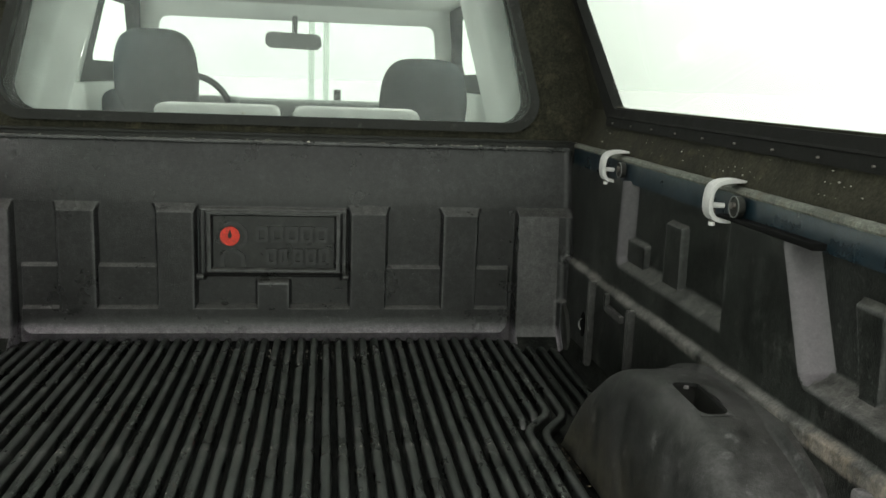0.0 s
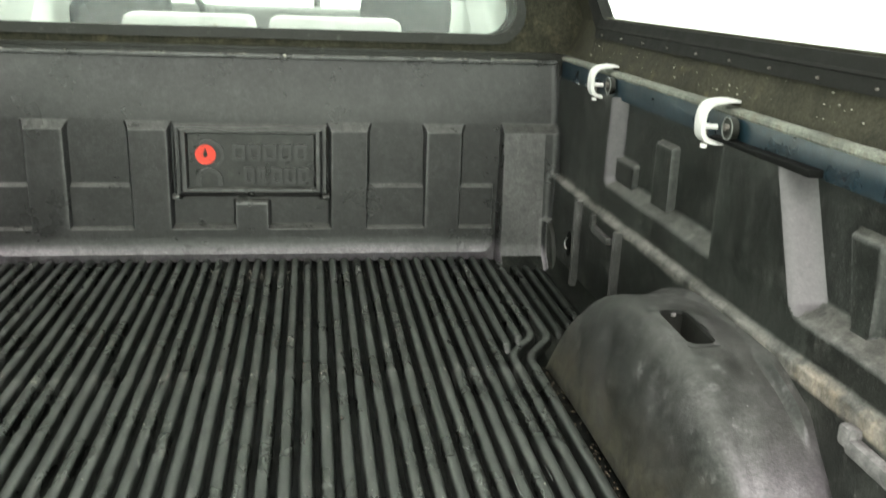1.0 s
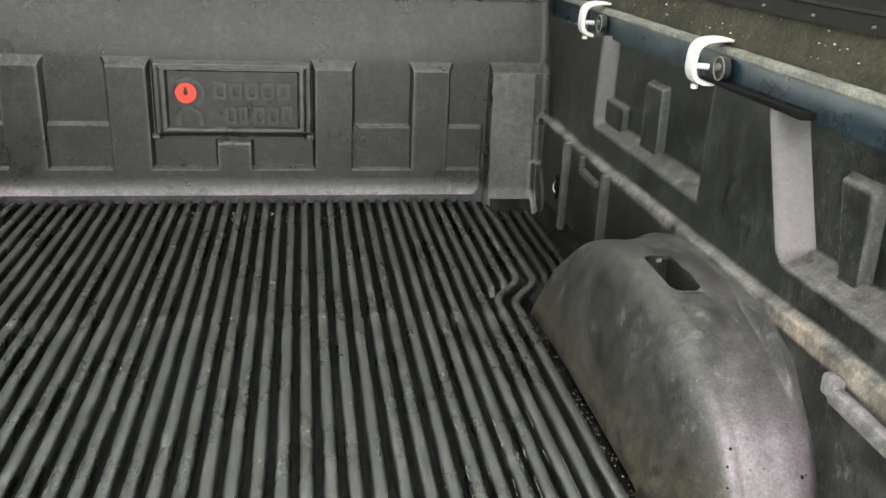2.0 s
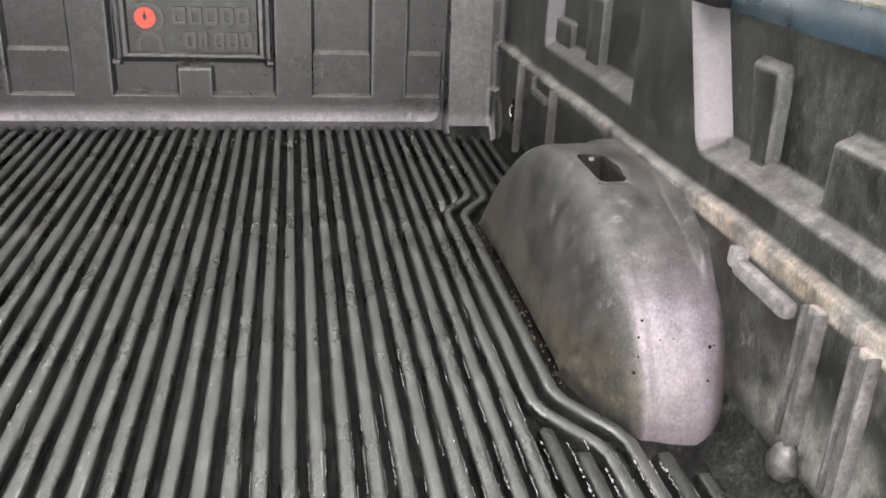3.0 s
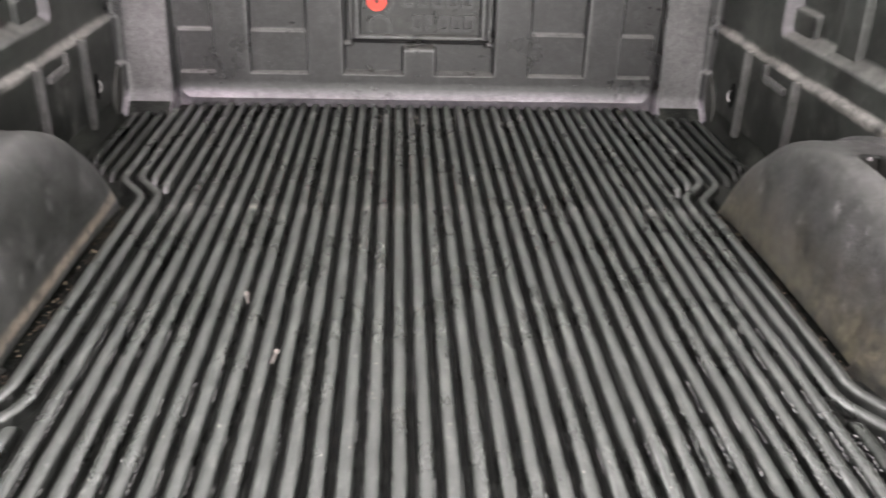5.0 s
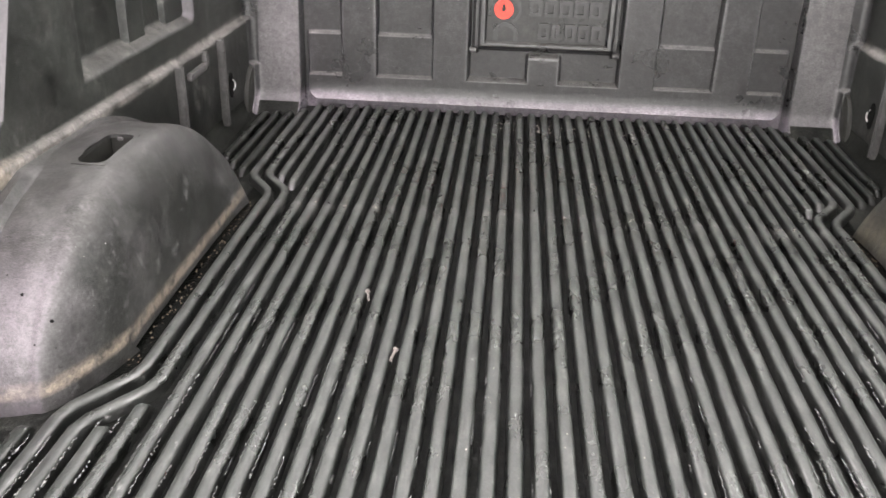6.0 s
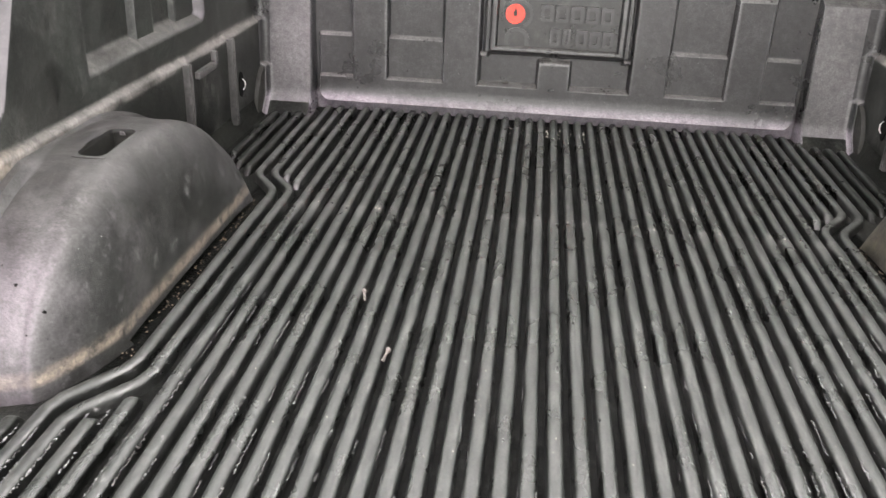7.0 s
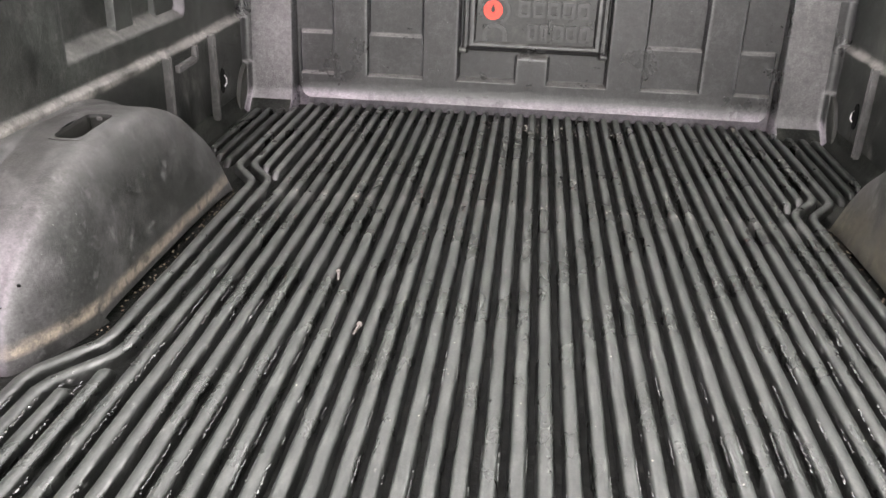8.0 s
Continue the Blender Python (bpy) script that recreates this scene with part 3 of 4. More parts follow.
rec = np.maximum(rec, pocket(-1.068, -1.95, 0.270, 0.60, 0.024, 0.026, 0.042))
for y_front, y_back, z_high, face in ((-0.30, -0.512, 0.345, 0.020), (-0.592, -0.690, 0.414, 0.019), (-1.180, -1.275, 0.412, 0.028), (-1.395, -1.60, 0.37, 0.020)):
    rec = np.minimum(rec, block(y_front, y_back, z_high, face))
rec *= step(Z - rising, 0.224, 0.236)
wave = 0.0015 * np.sin(Y * 11) * np.sin(Z * 13 + 1)
foot = 0.018 * np.clip((0.035 - Z) / 0.052, 0, 1) ** 2.0 + 0.034 * np.clip((0.048 - Z) / 0.065, 0, 1) ** 2.2 * step(-Y, 1.28, 1.42)
XW = HALF - inward + rec + wave - foot
for side in (-1, 1):
    P = np.stack([side * XW, Y + leaning, Z], -1)
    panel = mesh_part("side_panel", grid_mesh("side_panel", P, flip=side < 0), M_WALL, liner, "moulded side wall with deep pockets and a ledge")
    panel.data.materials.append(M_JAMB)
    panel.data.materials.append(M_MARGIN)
    for f in panel.data.polygons:  # the pockets' faces that look to the tail are painted pale, as lit from behind
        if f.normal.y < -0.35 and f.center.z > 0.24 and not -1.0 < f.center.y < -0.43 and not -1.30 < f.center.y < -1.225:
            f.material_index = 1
        elif f.center.z < 0.031:
            f.material_index = 2
    # solid near-black strip in place of the shaded gap below the rail
    part("top_gap", box(*sorted((side * 0.7525, side * 0.774)), -1.145, -0.86, 0.452, 0.462, 0.002, 2, lambda c, side=side: (c.x, c.y, c.z - (0.004 if c.y > -1.0 and c.z > 0.457 else 0.0))), M_HOLE, liner, "dark strip drawn for the shaded gap under the rail")
    # raised strips, stepped bars and a fixing cap on the lower wall
    def at(x, y0, y1, z0, z1, proud, bevel=0.004, tilt=0.0, name="strip", label="", mat=M_STRIP):
        a, b = sorted((side * (0.745), side * (x - proud)))
        mid = (y0 + y1) / 2
        bm = box(a, b, y0, y1, z0, z1, bevel, 2, lambda c: (c.x, c.y, c.z + (c.y - mid) * tilt))
        return part(name, bm, mat, liner, label)
    for y, z0, gap in ((-0.292, 0.012, 0.011), (-0.552, 0.07, 0.010), (-1.490, 0.060, 0.020), (-1.575, 0.050, 0.020)):
        at(0.741, y - gap / 2 - 0.0032, y - gap / 2 + 0.0015, z0, 0.212, 0.013, 0.002)
        at(0.741, y + gap / 2 - 0.0015, y + gap / 2 + 0.0032, z0, 0.212, 0.013, 0.002)
        at(0.741, y - gap / 2, y + gap / 2, z0, 0.213, 0.0065, 0.002, mat=M_WALL)
    at(0.741, -0.404, -0.388, 0.176, 0.209, 0.010, 0.005)
    at(0.741, -0.500, -0.398, 0.170, 0.186, 0.010, 0.005, tilt=0.02)
    at(0.741, -1.345, -1.320, 0.186, 0.212, 0.014, 0.007, mat=M_RIM)
    at(0.741, -1.452, -1.335, 0.180, 0.200, 0.014, 0.007, tilt=0.02, mat=M_RIM)
    cap = bmesh.new()
    bmesh.ops.create_icosphere(cap, subdivisions=3, radius=0.021)
    for v in cap.verts:
        v.co = Vector((side * 0.733 + v.co.x * 0.7, -1.497 + v.co.y * 0.85, 0.038 + v.co.z * 1.1)) + 0.0045 * noise.noise_vector(v.co * 75)
    part("fixing_cap", cap, M_STRIP, liner, "lumpy grey fixing cap")
    hole = slab(circle(-0.222, 0.090, 0.016, 18), lambda u, v, w: (side * (0.7405 - 0.0 + w), u, 0.09 + (v - 0.09) * 1.9), 0.004)
    part("tie_down_hole", hole, M_HOLE, liner, "dark oval tie-down hole")
    part("tie_down_hook", tube([(side * 0.7405, -0.213, 0.074), (side * 0.736, -0.210, 0.082), (side * 0.736, -0.210, 0.094), (side * 0.7405, -0.213, 0.102)], 0.0014, 6), M_ALU, liner, "bright bent hook")

# wheel arches with an oblong opening on top: a round tunnel with a soft shoulder and a rounded inner tail corner
CENTRE, LONG, CROWN = -1.015, 0.379, 0.214
hole_y, hole_x = (-1.096, -0.972), (0.647, 0.692)


def arch_reach(x):
    """How far the arch runs to the tail and to the front at x: its plan is rounded at the tail."""
    drop = np.clip((0.640 - x) / 0.065, 0, 1)
    back = LONG * (0.985 - 0.45 * drop ** 1.8 - 0.035 * np.clip((0.695 - x) / 0.05, 0, 1) ** 2 - 0.09 * np.clip((x - 0.698) / 0.045, 0, 1) ** 2)
    return back, LONG * (1 - 0.12 * drop ** 3)


def arch_height(x, u):
    """u: -1 at the tail, 1 at the front."""
    rise = np.where(u < 0, np.sqrt(np.maximum(1 - np.abs(u) ** 2.1, 0)), np.maximum(1 - np.abs(u) ** 2.3, 0) ** 0.62)
    edge = 0.652 - 0.013 * step(-u, 0.30, 0.72)  # the inner edge is tighter towards the tail
    return DEPTH + (CROWN - DEPTH) * rise * np.sqrt(1 - np.clip((edge - x) / (edge - 0.5779), 0, 1) ** 2.5)


us = np.sort(np.concatenate([-1 + (np.linspace(0, 1, 70) ** 1.7) * 0.9, np.linspace(-0.09, 1, 62), [(hole_y[0] - CENTRE) / LONG, (hole_y[1] - CENTRE) / LONG]]))
yarch = CENTRE + us * LONG
xarch = np.sort(np.concatenate([np.linspace(0.650, HALF, 40), hole_x, 0.650 - 0.072 * (1 - (1 - np.linspace(0.02, 1, 44)) ** 2)]))[::-1]
U, XA = np.meshgrid(us, xarch, indexing="ij")
back, front = arch_reach(XA)
YA = CENTRE + U * (LONG + (np.where(U < 0, back, front) - LONG) * U ** 2)
ripple = np.array([[0.0016 * noise.noise(Vector((a * 6, b * 29, 3.0))) for b in xarch] for a in us])
ZA = arch_height(XA, U)
ZA = ZA + 2 * ripple * np.clip((ZA - DEPTH) / 0.12, 0, 1)
flare = 0.005 * np.clip(1 - (ZA - DEPTH) / 0.060, 0, 1) ** 2.2 * np.clip((0.640 - XA) / 0.05, 0, 1)  # the foot spreads where it meets the floor
# a narrow flange along the wall, level with the ledge, that ends in a step towards the tail
flange = 0.206 + 0.010 * np.clip((XA - 0.722) / 0.020, 0, 1) - 0.060 * np.clip((YA + 0.93) / 0.20, 0, 1) ** 1.6
flange_in = step(XA, 0.723, 0.731) * step(YA, -1.285, -1.235) * (1 - step(YA, -0.72, -0.70))
ZA = np.where(flange > ZA, ZA + np.minimum(flange - ZA, 0.016) * flange_in, ZA)
XA = XA - flare
eps = 1e-4
inner_cells = lambda i, j: hole_y[0] - eps <= yarch[i] and yarch[i + 1] <= hole_y[1] + eps and hole_x[0] - eps <= xarch[j + 1] and xarch[j] <= hole_x[1] + eps
for side in (-1, 1):
    P = np.stack([side * XA, YA, ZA], -1)
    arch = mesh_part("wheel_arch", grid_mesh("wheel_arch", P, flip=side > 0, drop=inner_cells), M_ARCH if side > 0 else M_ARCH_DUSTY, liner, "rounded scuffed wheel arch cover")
    def rim_at(u, v, w, side=side):
        return (side * u, v, float(arch_height(np.float64(u), np.float64((v - CENTRE) / LONG))) + 0.0006 - w)
    corners = [(hole_x[0], hole_y[0]), (hole_x[1], hole_y[0]), (hole_x[1], hole_y[1]), (hole_x[0], hole_y[1])]
    bm = bmesh.new()
    top = [bm.verts.new(rim_at(x, y, 0.002)) for x, y in corners]
    low = [bm.verts.new((side * x, y, 0.02)) for x, y in corners]
    for k in range(4):
        bm.faces.new((top[k], top[(k + 1) % 4], low[(k + 1) % 4], low[k]))
    bm.faces.new(low)
    part("opening", bm, M_BLACK, arch, "dark oblong opening", smooth=False)
    (xa, xb), (ya, yb) = hole_x, hole_y
    part("opening_rim", ring_plate(rounded([(xa - 0.0025, ya - 0.003), (xb + 0.0025, ya - 0.003), (xb + 0.0025, yb + 0.003), (xa - 0.0025, yb + 0.003)], 0.003, 6), rounded([(xa + 0.001, ya + 0.002), (xb - 0.001, ya + 0.002), (xb - 0.001, yb - 0.002), (xa + 0.001, yb - 0.002)], 0.015, 6), rim_at, 0.006), M_ARCH, arch)
    # small pale nub that draws the highlight on the opening's front rim
    part("opening_tab", box(*sorted((side * 0.672, side * 0.680)), -0.976, -0.970, 0.203, 0.2090, 0.002), M_RIM, arch, "pale nub drawn for the rim's highlight")

# floor sheet between the ribs
fx, fy = np.linspace(-HALF, HALF, 120), np.linspace(0.0, TAIL, 120)
FX, FY = np.meshgrid(fx, fy, indexing="ij")
FZ = DEPTH + 0.0008 * np.sin(FX * 13) * np.sin(FY * 9)
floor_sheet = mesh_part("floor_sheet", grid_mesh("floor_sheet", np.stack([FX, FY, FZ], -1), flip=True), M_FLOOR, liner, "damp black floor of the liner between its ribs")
floor_sheet.data.materials.append(M_MARGIN)
for f in floor_sheet.data.polygons:  # grime lies along the sides, in the corners and behind the arches
    if abs(f.center.x) > 0.595:
        f.material_index = 1

# ribs: a rounded bar along a line on the floor
PROFILE = [(-0.0114, DEPTH - 0.001), (-0.0106, -0.0125), (-0.0098, -0.0078), (-0.0088, -0.0042), (-0.0073, -0.0018), (-0.0048, -0.0005), (0.0, 0.0), (0.0048, -0.0005), (0.0073, -0.0018), (0.0088, -0.0042), (0.0098, -0.0078), (0.0106, -0.0125), (0.0114, DEPTH - 0.001)]

def rib_mesh(line, seed=0):
    """line: (x, y) corners from the front to the tail."""
    rnd = random.Random(seed)
    pts = []
    for _ in range(1 if len(line) > 2 else 0):  # round the bends
        cut = [line[0]]
        for k in range(1, len(line) - 1):
            for other in (line[k - 1], line[k + 1]):
                dx, dy = other[0] - line[k][0], other[1] - line[k][1]
                f = min(0.2, 0.014 / math.hypot(dx, dy))
                cut.append((line[k][0] + f * dx, line[k][1] + f * dy))
        line = cut + [line[-1]]
    for (xa, ya), (xb, yb) in zip(line, line[1:]):
        n = max(1, int(math.hypot(xb - xa, yb - ya) / 0.035))
        pts += [(xa + (xb - xa) * k / n, ya + (yb - ya) * k / n) for k in range(n)]
    pts.append(line[-1])
    extra = list(pts)
    for y in (-0.690, -0.705):
        for (xa, ya), (xb, yb) in zip(pts, pts[1:]):
            if yb < y < ya:
                extra.append((xa + (xb - xa) * (y - ya) / (yb - ya), y))
    pts = sorted(extra, key=lambda q: -q[1])
    rows = []
    for k, (x, y) in enumerate(pts):
        xa, ya = pts[max(k - 1, 0)]
        xb, yb = pts[min(k + 1, len(pts) - 1)]
        d = Vector((xb - xa, yb - ya)).normalized()
        across = Vector((-d.y, d.x))
        lower = 0.0012 * float(1 - step(-y, 0.690, 0.705))
        wob = rnd.uniform(-0.0005, 0.0005)
        thin = 0.92 if y > -0.69 else 1.0
        rows.append([(x + (u * thin + wob) * across.x, y + (u * thin + wob) * across.y, z - lower * (z - DEPTH) / -DEPTH + rnd.uniform(-0.0003, 0.0003)) for u, z in PROFILE])
    bm = bmesh.new()
    vs = [[bm.verts.new(p) for p in row] for row in rows]
    for a, b in zip(vs, vs[1:]):
        for k in range(len(PROFILE) - 1):
            bm.faces.new((a[k], b[k], b[k + 1], a[k + 1]))
    ends = {1: rows[0], -1: rows[-1]}
    for row, d in ((vs[0], 1), (vs[-1], -1)):
        xm = sum(v.co.x for v in row) / len(row)
        for far, sink, slim in ((0.006, 0.10, 0.94), (0.013, 0.42, 0.82), (0.020, 1.0, 0.6)):
            foot_row = [bm.verts.new((xm + (v0[0] - xm) * slim, v0[1] + d * far, v0[2] + (DEPTH - 0.001 - v0[2]) * sink)) for v0 in ends[d]]
            for k in range(len(PROFILE) - 1):
                bm.faces.new((row[k], row[k + 1], foot_row[k + 1], foot_row[k]))
            row = foot_row
    bmesh.ops.recalc_face_normals(bm, faces=bm.faces[:])
    me = bpy.data.meshes.new("rib")
    bm.to_mesh(me)
    bm.free()
    return me

FRONT = -0.026

def lane(k):
    """The x of the straight rib k = -16 ... 16; halves lie in the grooves."""
    return 0.0105 + 0.0304 * k - 0.0016 * max(0.0, k - 12)


def edge_lane(side, n):
    """The x of the n-th lane outside the straight ribs, where the ribs swerve round the arches."""
    return side * (0.515 + 0.0305 * n) + 0.004


shared = [rib_mesh([(0, FRONT), (0, TAIL)], seed=k) for k in range(6)]
for k in range(-16, 17):
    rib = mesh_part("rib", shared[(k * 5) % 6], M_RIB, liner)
    rib.location.x = lane(k)
for side in (-1, 1):
    e = [edge_lane(side, n) for n in range(7)]
    lines = [
        [(e[0], FRONT), (e[0], -0.580)], [(e[1], FRONT), (e[1], -0.546)],
        [(e[2], FRONT - 0.01), (e[2], -0.545), (e[0], -0.630), (e[0], -1.312), (e[2], -1.402), (e[2], TAIL)],
        [(e[3], FRONT - 0.05), (e[3], -0.555), (e[1], -0.642), (e[1], -1.286), (e[3], -1.380), (e[3], TAIL)],
        [(e[4], -0.105), (e[4], -0.520)], [(e[5], -0.110), (e[5], -0.488)], [(e[6] - side * 0.002, -0.12), (e[6] - side * 0.002, -0.44)],
        [(e[0], -1.364), (e[0], TAIL)], [(e[1], -1.414), (e[1], TAIL)], [(e[4], -1.424), (e[4], TAIL)], [(e[5], -1.464), (e[5], TAIL)],
    ]
    for k, line in enumerate(lines):
        outer = k in (4, 5, 6, 9, 10) or side > 0 and k in (7, 8)
        mesh_part("rib", rib_mesh(line, seed=40 + k), M_RIB_DARK if outer else M_RIB, liner, "dark rib" if outer else "")

# ---- truck: bed rails and cab ----
truck = tagged(new("pickup_truck"), "dark blue pickup truck with a pale grey cab interior", "pickup truck")
for side in (-1, 1):
    def rail(u, v, w, side=side):
        return (side * u, w, v)
    shape = [(0.772, 0.450), (0.772, 0.492), (0.776, 0.499), (0.784, 0.502), (0.90, 0.502), (0.905, 0.494), (0.905, -0.35), (0.898, -0.35), (0.898, 0.489), (0.780, 0.489), (0.780, 0.450)]
    part("bed_side", slab(shape, lambda u, v, w, side=side: (side * u, 0.06 + w, v), TAIL - 0.06), M_PAINT, truck, "dark blue painted bed side and rail")
part("front_rail", box(-0.78, 0.78, 0.046, 0.085, 0.30, 0.505, 0.006), M_BLACK, truck, "dark dusty front rail of the bed")
part("bed_underside", box(-0.89, 0.89, TAIL, 0.05, -0.05, -0.03), M_BLACK, truck)

# cab shell
part("cab_floor", box(-0.80, 0.80, 0.10, 2.45, -0.32, -0.28), M_DASH, truck)
part("cab_back_panel", box(-0.74, 0.74, 0.10, 0.14, -0.30, 0.53, 0.008), M_TRIM, truck, "pale grey cab back panel")
for side in (-1, 1):
    part("door_panel", box(*sorted((side * 0.74, side * 0.80)), 0.12, 2.4, -0.30, 0.60, 0.01), M_TRIM, truck, "pale grey door panel")
    def cabside(u, v, w, side=side):
        return (side * (0.76 - 0.26 * (v - 0.60) + w), u, v)
    holes = [[(0.52, 0.670), (1.13, 0.670), (1.13, 0.925), (0.64, 0.925)], [(1.27, 0.680), (2.08, 0.680), (1.72, 0.915), (1.27, 0.915)]]
    for (ya, yb), hole in zip(((0.12, 1.18), (1.18, 2.40)), holes):
        out = [(ya, 0.595), (yb, 0.595), (min(yb, 1.80), 0.965), (max(ya, 0.26), 0.965)]
        part("window_surround", ring_plate(rounded(out, 0.004, 5), rounded(hole, 0.035, 5), cabside, 0.035), M_TRIM if ya < 1 else M_DOOR, truck, "pale grey window surround" if ya < 1 else "dark grey front door surround")
part("roof_skin", box(-0.715, 0.715, 0.20, 1.88, 0.987, 1.005, 0.008), M_PAINT, truck, "dark blue painted cab roof")
for side in (-1, 1):
    part("door_skin", box(*sorted((side * 0.803, side * 0.83)), 0.10, 2.42, -0.35, 0.598, 0.01), M_PAINT, truck, "dark blue painted cab side")
part("bonnet", box(-0.80, 0.80, 2.45, 3.45, -0.30, 0.47, 0.06, 4), M_PAINT, truck, "dark blue painted bonnet")
part("roof", box(-0.70, 0.70, 0.22, 1.86, 0.955, 0.985, 0.012), M_HEADLINER, truck, "pale cloth headliner")
def windscreen_at(u, v, w):
    return (u, 2.35 - (v - 0.50) * 1.15 + w, v)
part("windscreen_frame", ring_plate(rounded([(-0.76, 0.46), (0.76, 0.46), (0.68, 0.975), (-0.68, 0.975)], 0.02, 5), rounded([(-0.70, 0.50), (0.70, 0.50), (0.61, 0.89), (-0.61, 0.89)], 0.05, 5), windscreen_at, 0.03), M_TRIM, truck, "pale windscreen surround")
screen = part("windscreen", slab(rounded([(-0.72, 0.48), (0.72, 0.48), (0.63, 0.90), (-0.63, 0.90)], 0.05, 5), lambda u, v, w: windscreen_at(u, v, 0.012 + w), 0.005), M_CLEAR, truck, "clear windscreen")
screen.visible_shadow = False
def rear_at(u, v, w):
    return (u, 0.13 + (v - 0.54) * 0.22 + w, v)
part("rear_window_frame", ring_plate(rounded([(-0.75, 0.525), (0.75, 0.525), (0.66, 0.97), (-0.66, 0.97)], 0.02, 5), rounded([(-0.66, 0.545), (0.66, 0.545), (0.585, 0.93), (-0.585, 0.93)], 0.06, 5), rear_at, 0.02), M_BLACK, truck, "black rear window surround")
pane = part("rear_window", slab(rounded([(-0.67, 0.54), (0.67, 0.54), (0.595, 0.935), (-0.595, 0.935)], 0.06, 5), lambda u, v, w: rear_at(u, v, 0.006 + w), 0.004), M_GLASS, truck, "dusty cab rear window")
pane.visible_shadow = False
dash = part("dashboard", box(-0.73, 0.73, 1.85, 2.30, 0.10, 0.535, 0.05, 4), M_DASH, truck, "dark grey dashboard")
part("instrument_hood", box(-0.66, -0.26, 1.78, 1.98, 0.40, 0.548, 0.04, 4), M_DASH, dash)
def wheel_point(r, k, off=0.0):
    u, v = r * math.cos(k), r * math.sin(k)
    return (-0.455 + u, 1.60 + 0.42 * v - off * 0.9, 0.47 + 0.907 * v + off * 0.42)
steering = part("steering_wheel", tube([wheel_point(0.185, k) for k in np.linspace(0, 2 * math.pi, 40, endpoint=False)], 0.014, 10, True), M_SEAT, truck, "dark steering wheel")
for k in (math.radians(-90), math.radians(10), math.radians(170)):
    part("spoke", tube([wheel_point(0.04, k), wheel_point(0.18, k)], 0.012, 8), M_SEAT, steering)
part("steering_column", tube([(-0.455, 1.62, 0.46), (-0.455, 1.95, 0.32)], 0.04, 12), M_DASH, truck)
mirror = part("rear_view_mirror", slab(rounded([(-0.140, 0.765), (0.105, 0.760), (0.100, 0.825), (-0.135, 0.833)], 0.028, 5), lambda u, v, w: (u, 1.73 + w, v), 0.035), M_DASH, truck, "dark rear-view mirror")
part("mirror_stem", tube([(-0.015, 1.76, 0.805), (-0.015, 1.84, 0.90)], 0.012, 8), M_DASH, mirror)
part("wiper", tube([(0.10, 2.385, 0.485), (0.40, 2.375, 0.50), (0.62, 2.37, 0.495)], 0.008, 6), M_BLACK, truck, "black wiper arm")
part("aerial_base", tube([(0.18, 2.42, 0.47), (0.18, 2.42, 0.585)], 0.018, 8), M_BLACK, truck)
for side in (-1, 1):
    part("pillar_trim", box(*sorted((side * 0.60, side * 0.72)), 0.20, 0.52, 0.45, 0.95, 0.03, 3, lambda c, side=side: (c.x - side * 0.26 * (c.z - 0.60), c.y + 0.12 * (c.z - 0.5), c.z)), M_TRIM, truck, "pale grey rear pillar trim")

def seat(x, top, wide, y, lean):
    """A front seat seen from behind: backrest, headrest on two rods, cushion."""
    s = tagged(new("car_seat"), "charcoal cloth front seat with a tall headrest", "car seat", "front seats")
    s.location = (x, y, -0.28)
    def t(c):
        return (c.x * (1 - 0.12 * max(0, c.z - 0.6)), c.y - lean * c.z, c.z)
    part("cushion", box(-0.25, 0.25, 0.05, 0.55, 0.0, 0.34, 0.06, 4), M_SEAT, s)
    part("backrest", box(-0.205, 0.155, -0.02, 0.12, 0.28, top + 0.060, 0.06, 4, t), M_SEAT, s)
    h0, h1 = top - 0.060, top + 0.28
    bm = bmesh.new()
    bmesh.ops.create_uvsphere(bm, u_segments=32, v_segments=20, radius=1.0)
    for v in bm.verts:  # a puffed block
        x, y, z = (math.copysign(abs(c) ** 0.55, c) for c in v.co)
        x *= 1 - 0.10 * max(0.0, z) - 0.05 * max(0.0, -z)
        v.co = Vector((x * wide / 2, 0.035 + y * 0.075 - lean * ((h0 + h1) / 2 + z * (h1 - h0) / 2), (h0 + h1) / 2 + z * (h1 - h0) / 2))
    part("headrest", bm, M_SEAT, s)
    for u in (-0.06, 0.06):
        part("headrest_rod", tube([(u, 0.04 - lean * (top - 0.02), top + 0.02), (u, 0.04 - lean * (top + 0.1), top + 0.1)], 0.007, 6), M_STEEL, s)
    return s
seat(-0.495, 0.800, 0.30, 1.30, 0.14)
seat(0.495, 0.730, 0.34, 1.30, 0.14)

bench = tagged(new("rear_bench_seat"), "rear bench seat under a pale grey cover", "bench seat")
bench.location = (0, 0.45, -0.28)
for a, b in ((-0.36, -0.01), (0.03, 0.40)):
    part("backrest", box(a, b, -0.06, 0.10, 0.30, 0.842, 0.03, 4), M_BENCH, bench, "pale covered backrest")
part("cushion", box(-0.66, 0.66, 0.05, 0.50, 0.0, 0.34, 0.05, 3), M_SEAT, bench)
part("backrest_side", box(-0.68, -0.37, -0.05, 0.08, 0.30, 0.80, 0.03, 3), M_SEAT, bench)
part("backrest_side", box(0.41, 0.68, -0.05, 0.08, 0.30, 0.80, 0.03, 3), M_SEAT, bench)

# ---- canopy over the bed ----
canopy = tagged(new("truck_canopy"), "dark fibreglass truck canopy with a dusty lining", "canopy")
canopy.location.z = -0.006

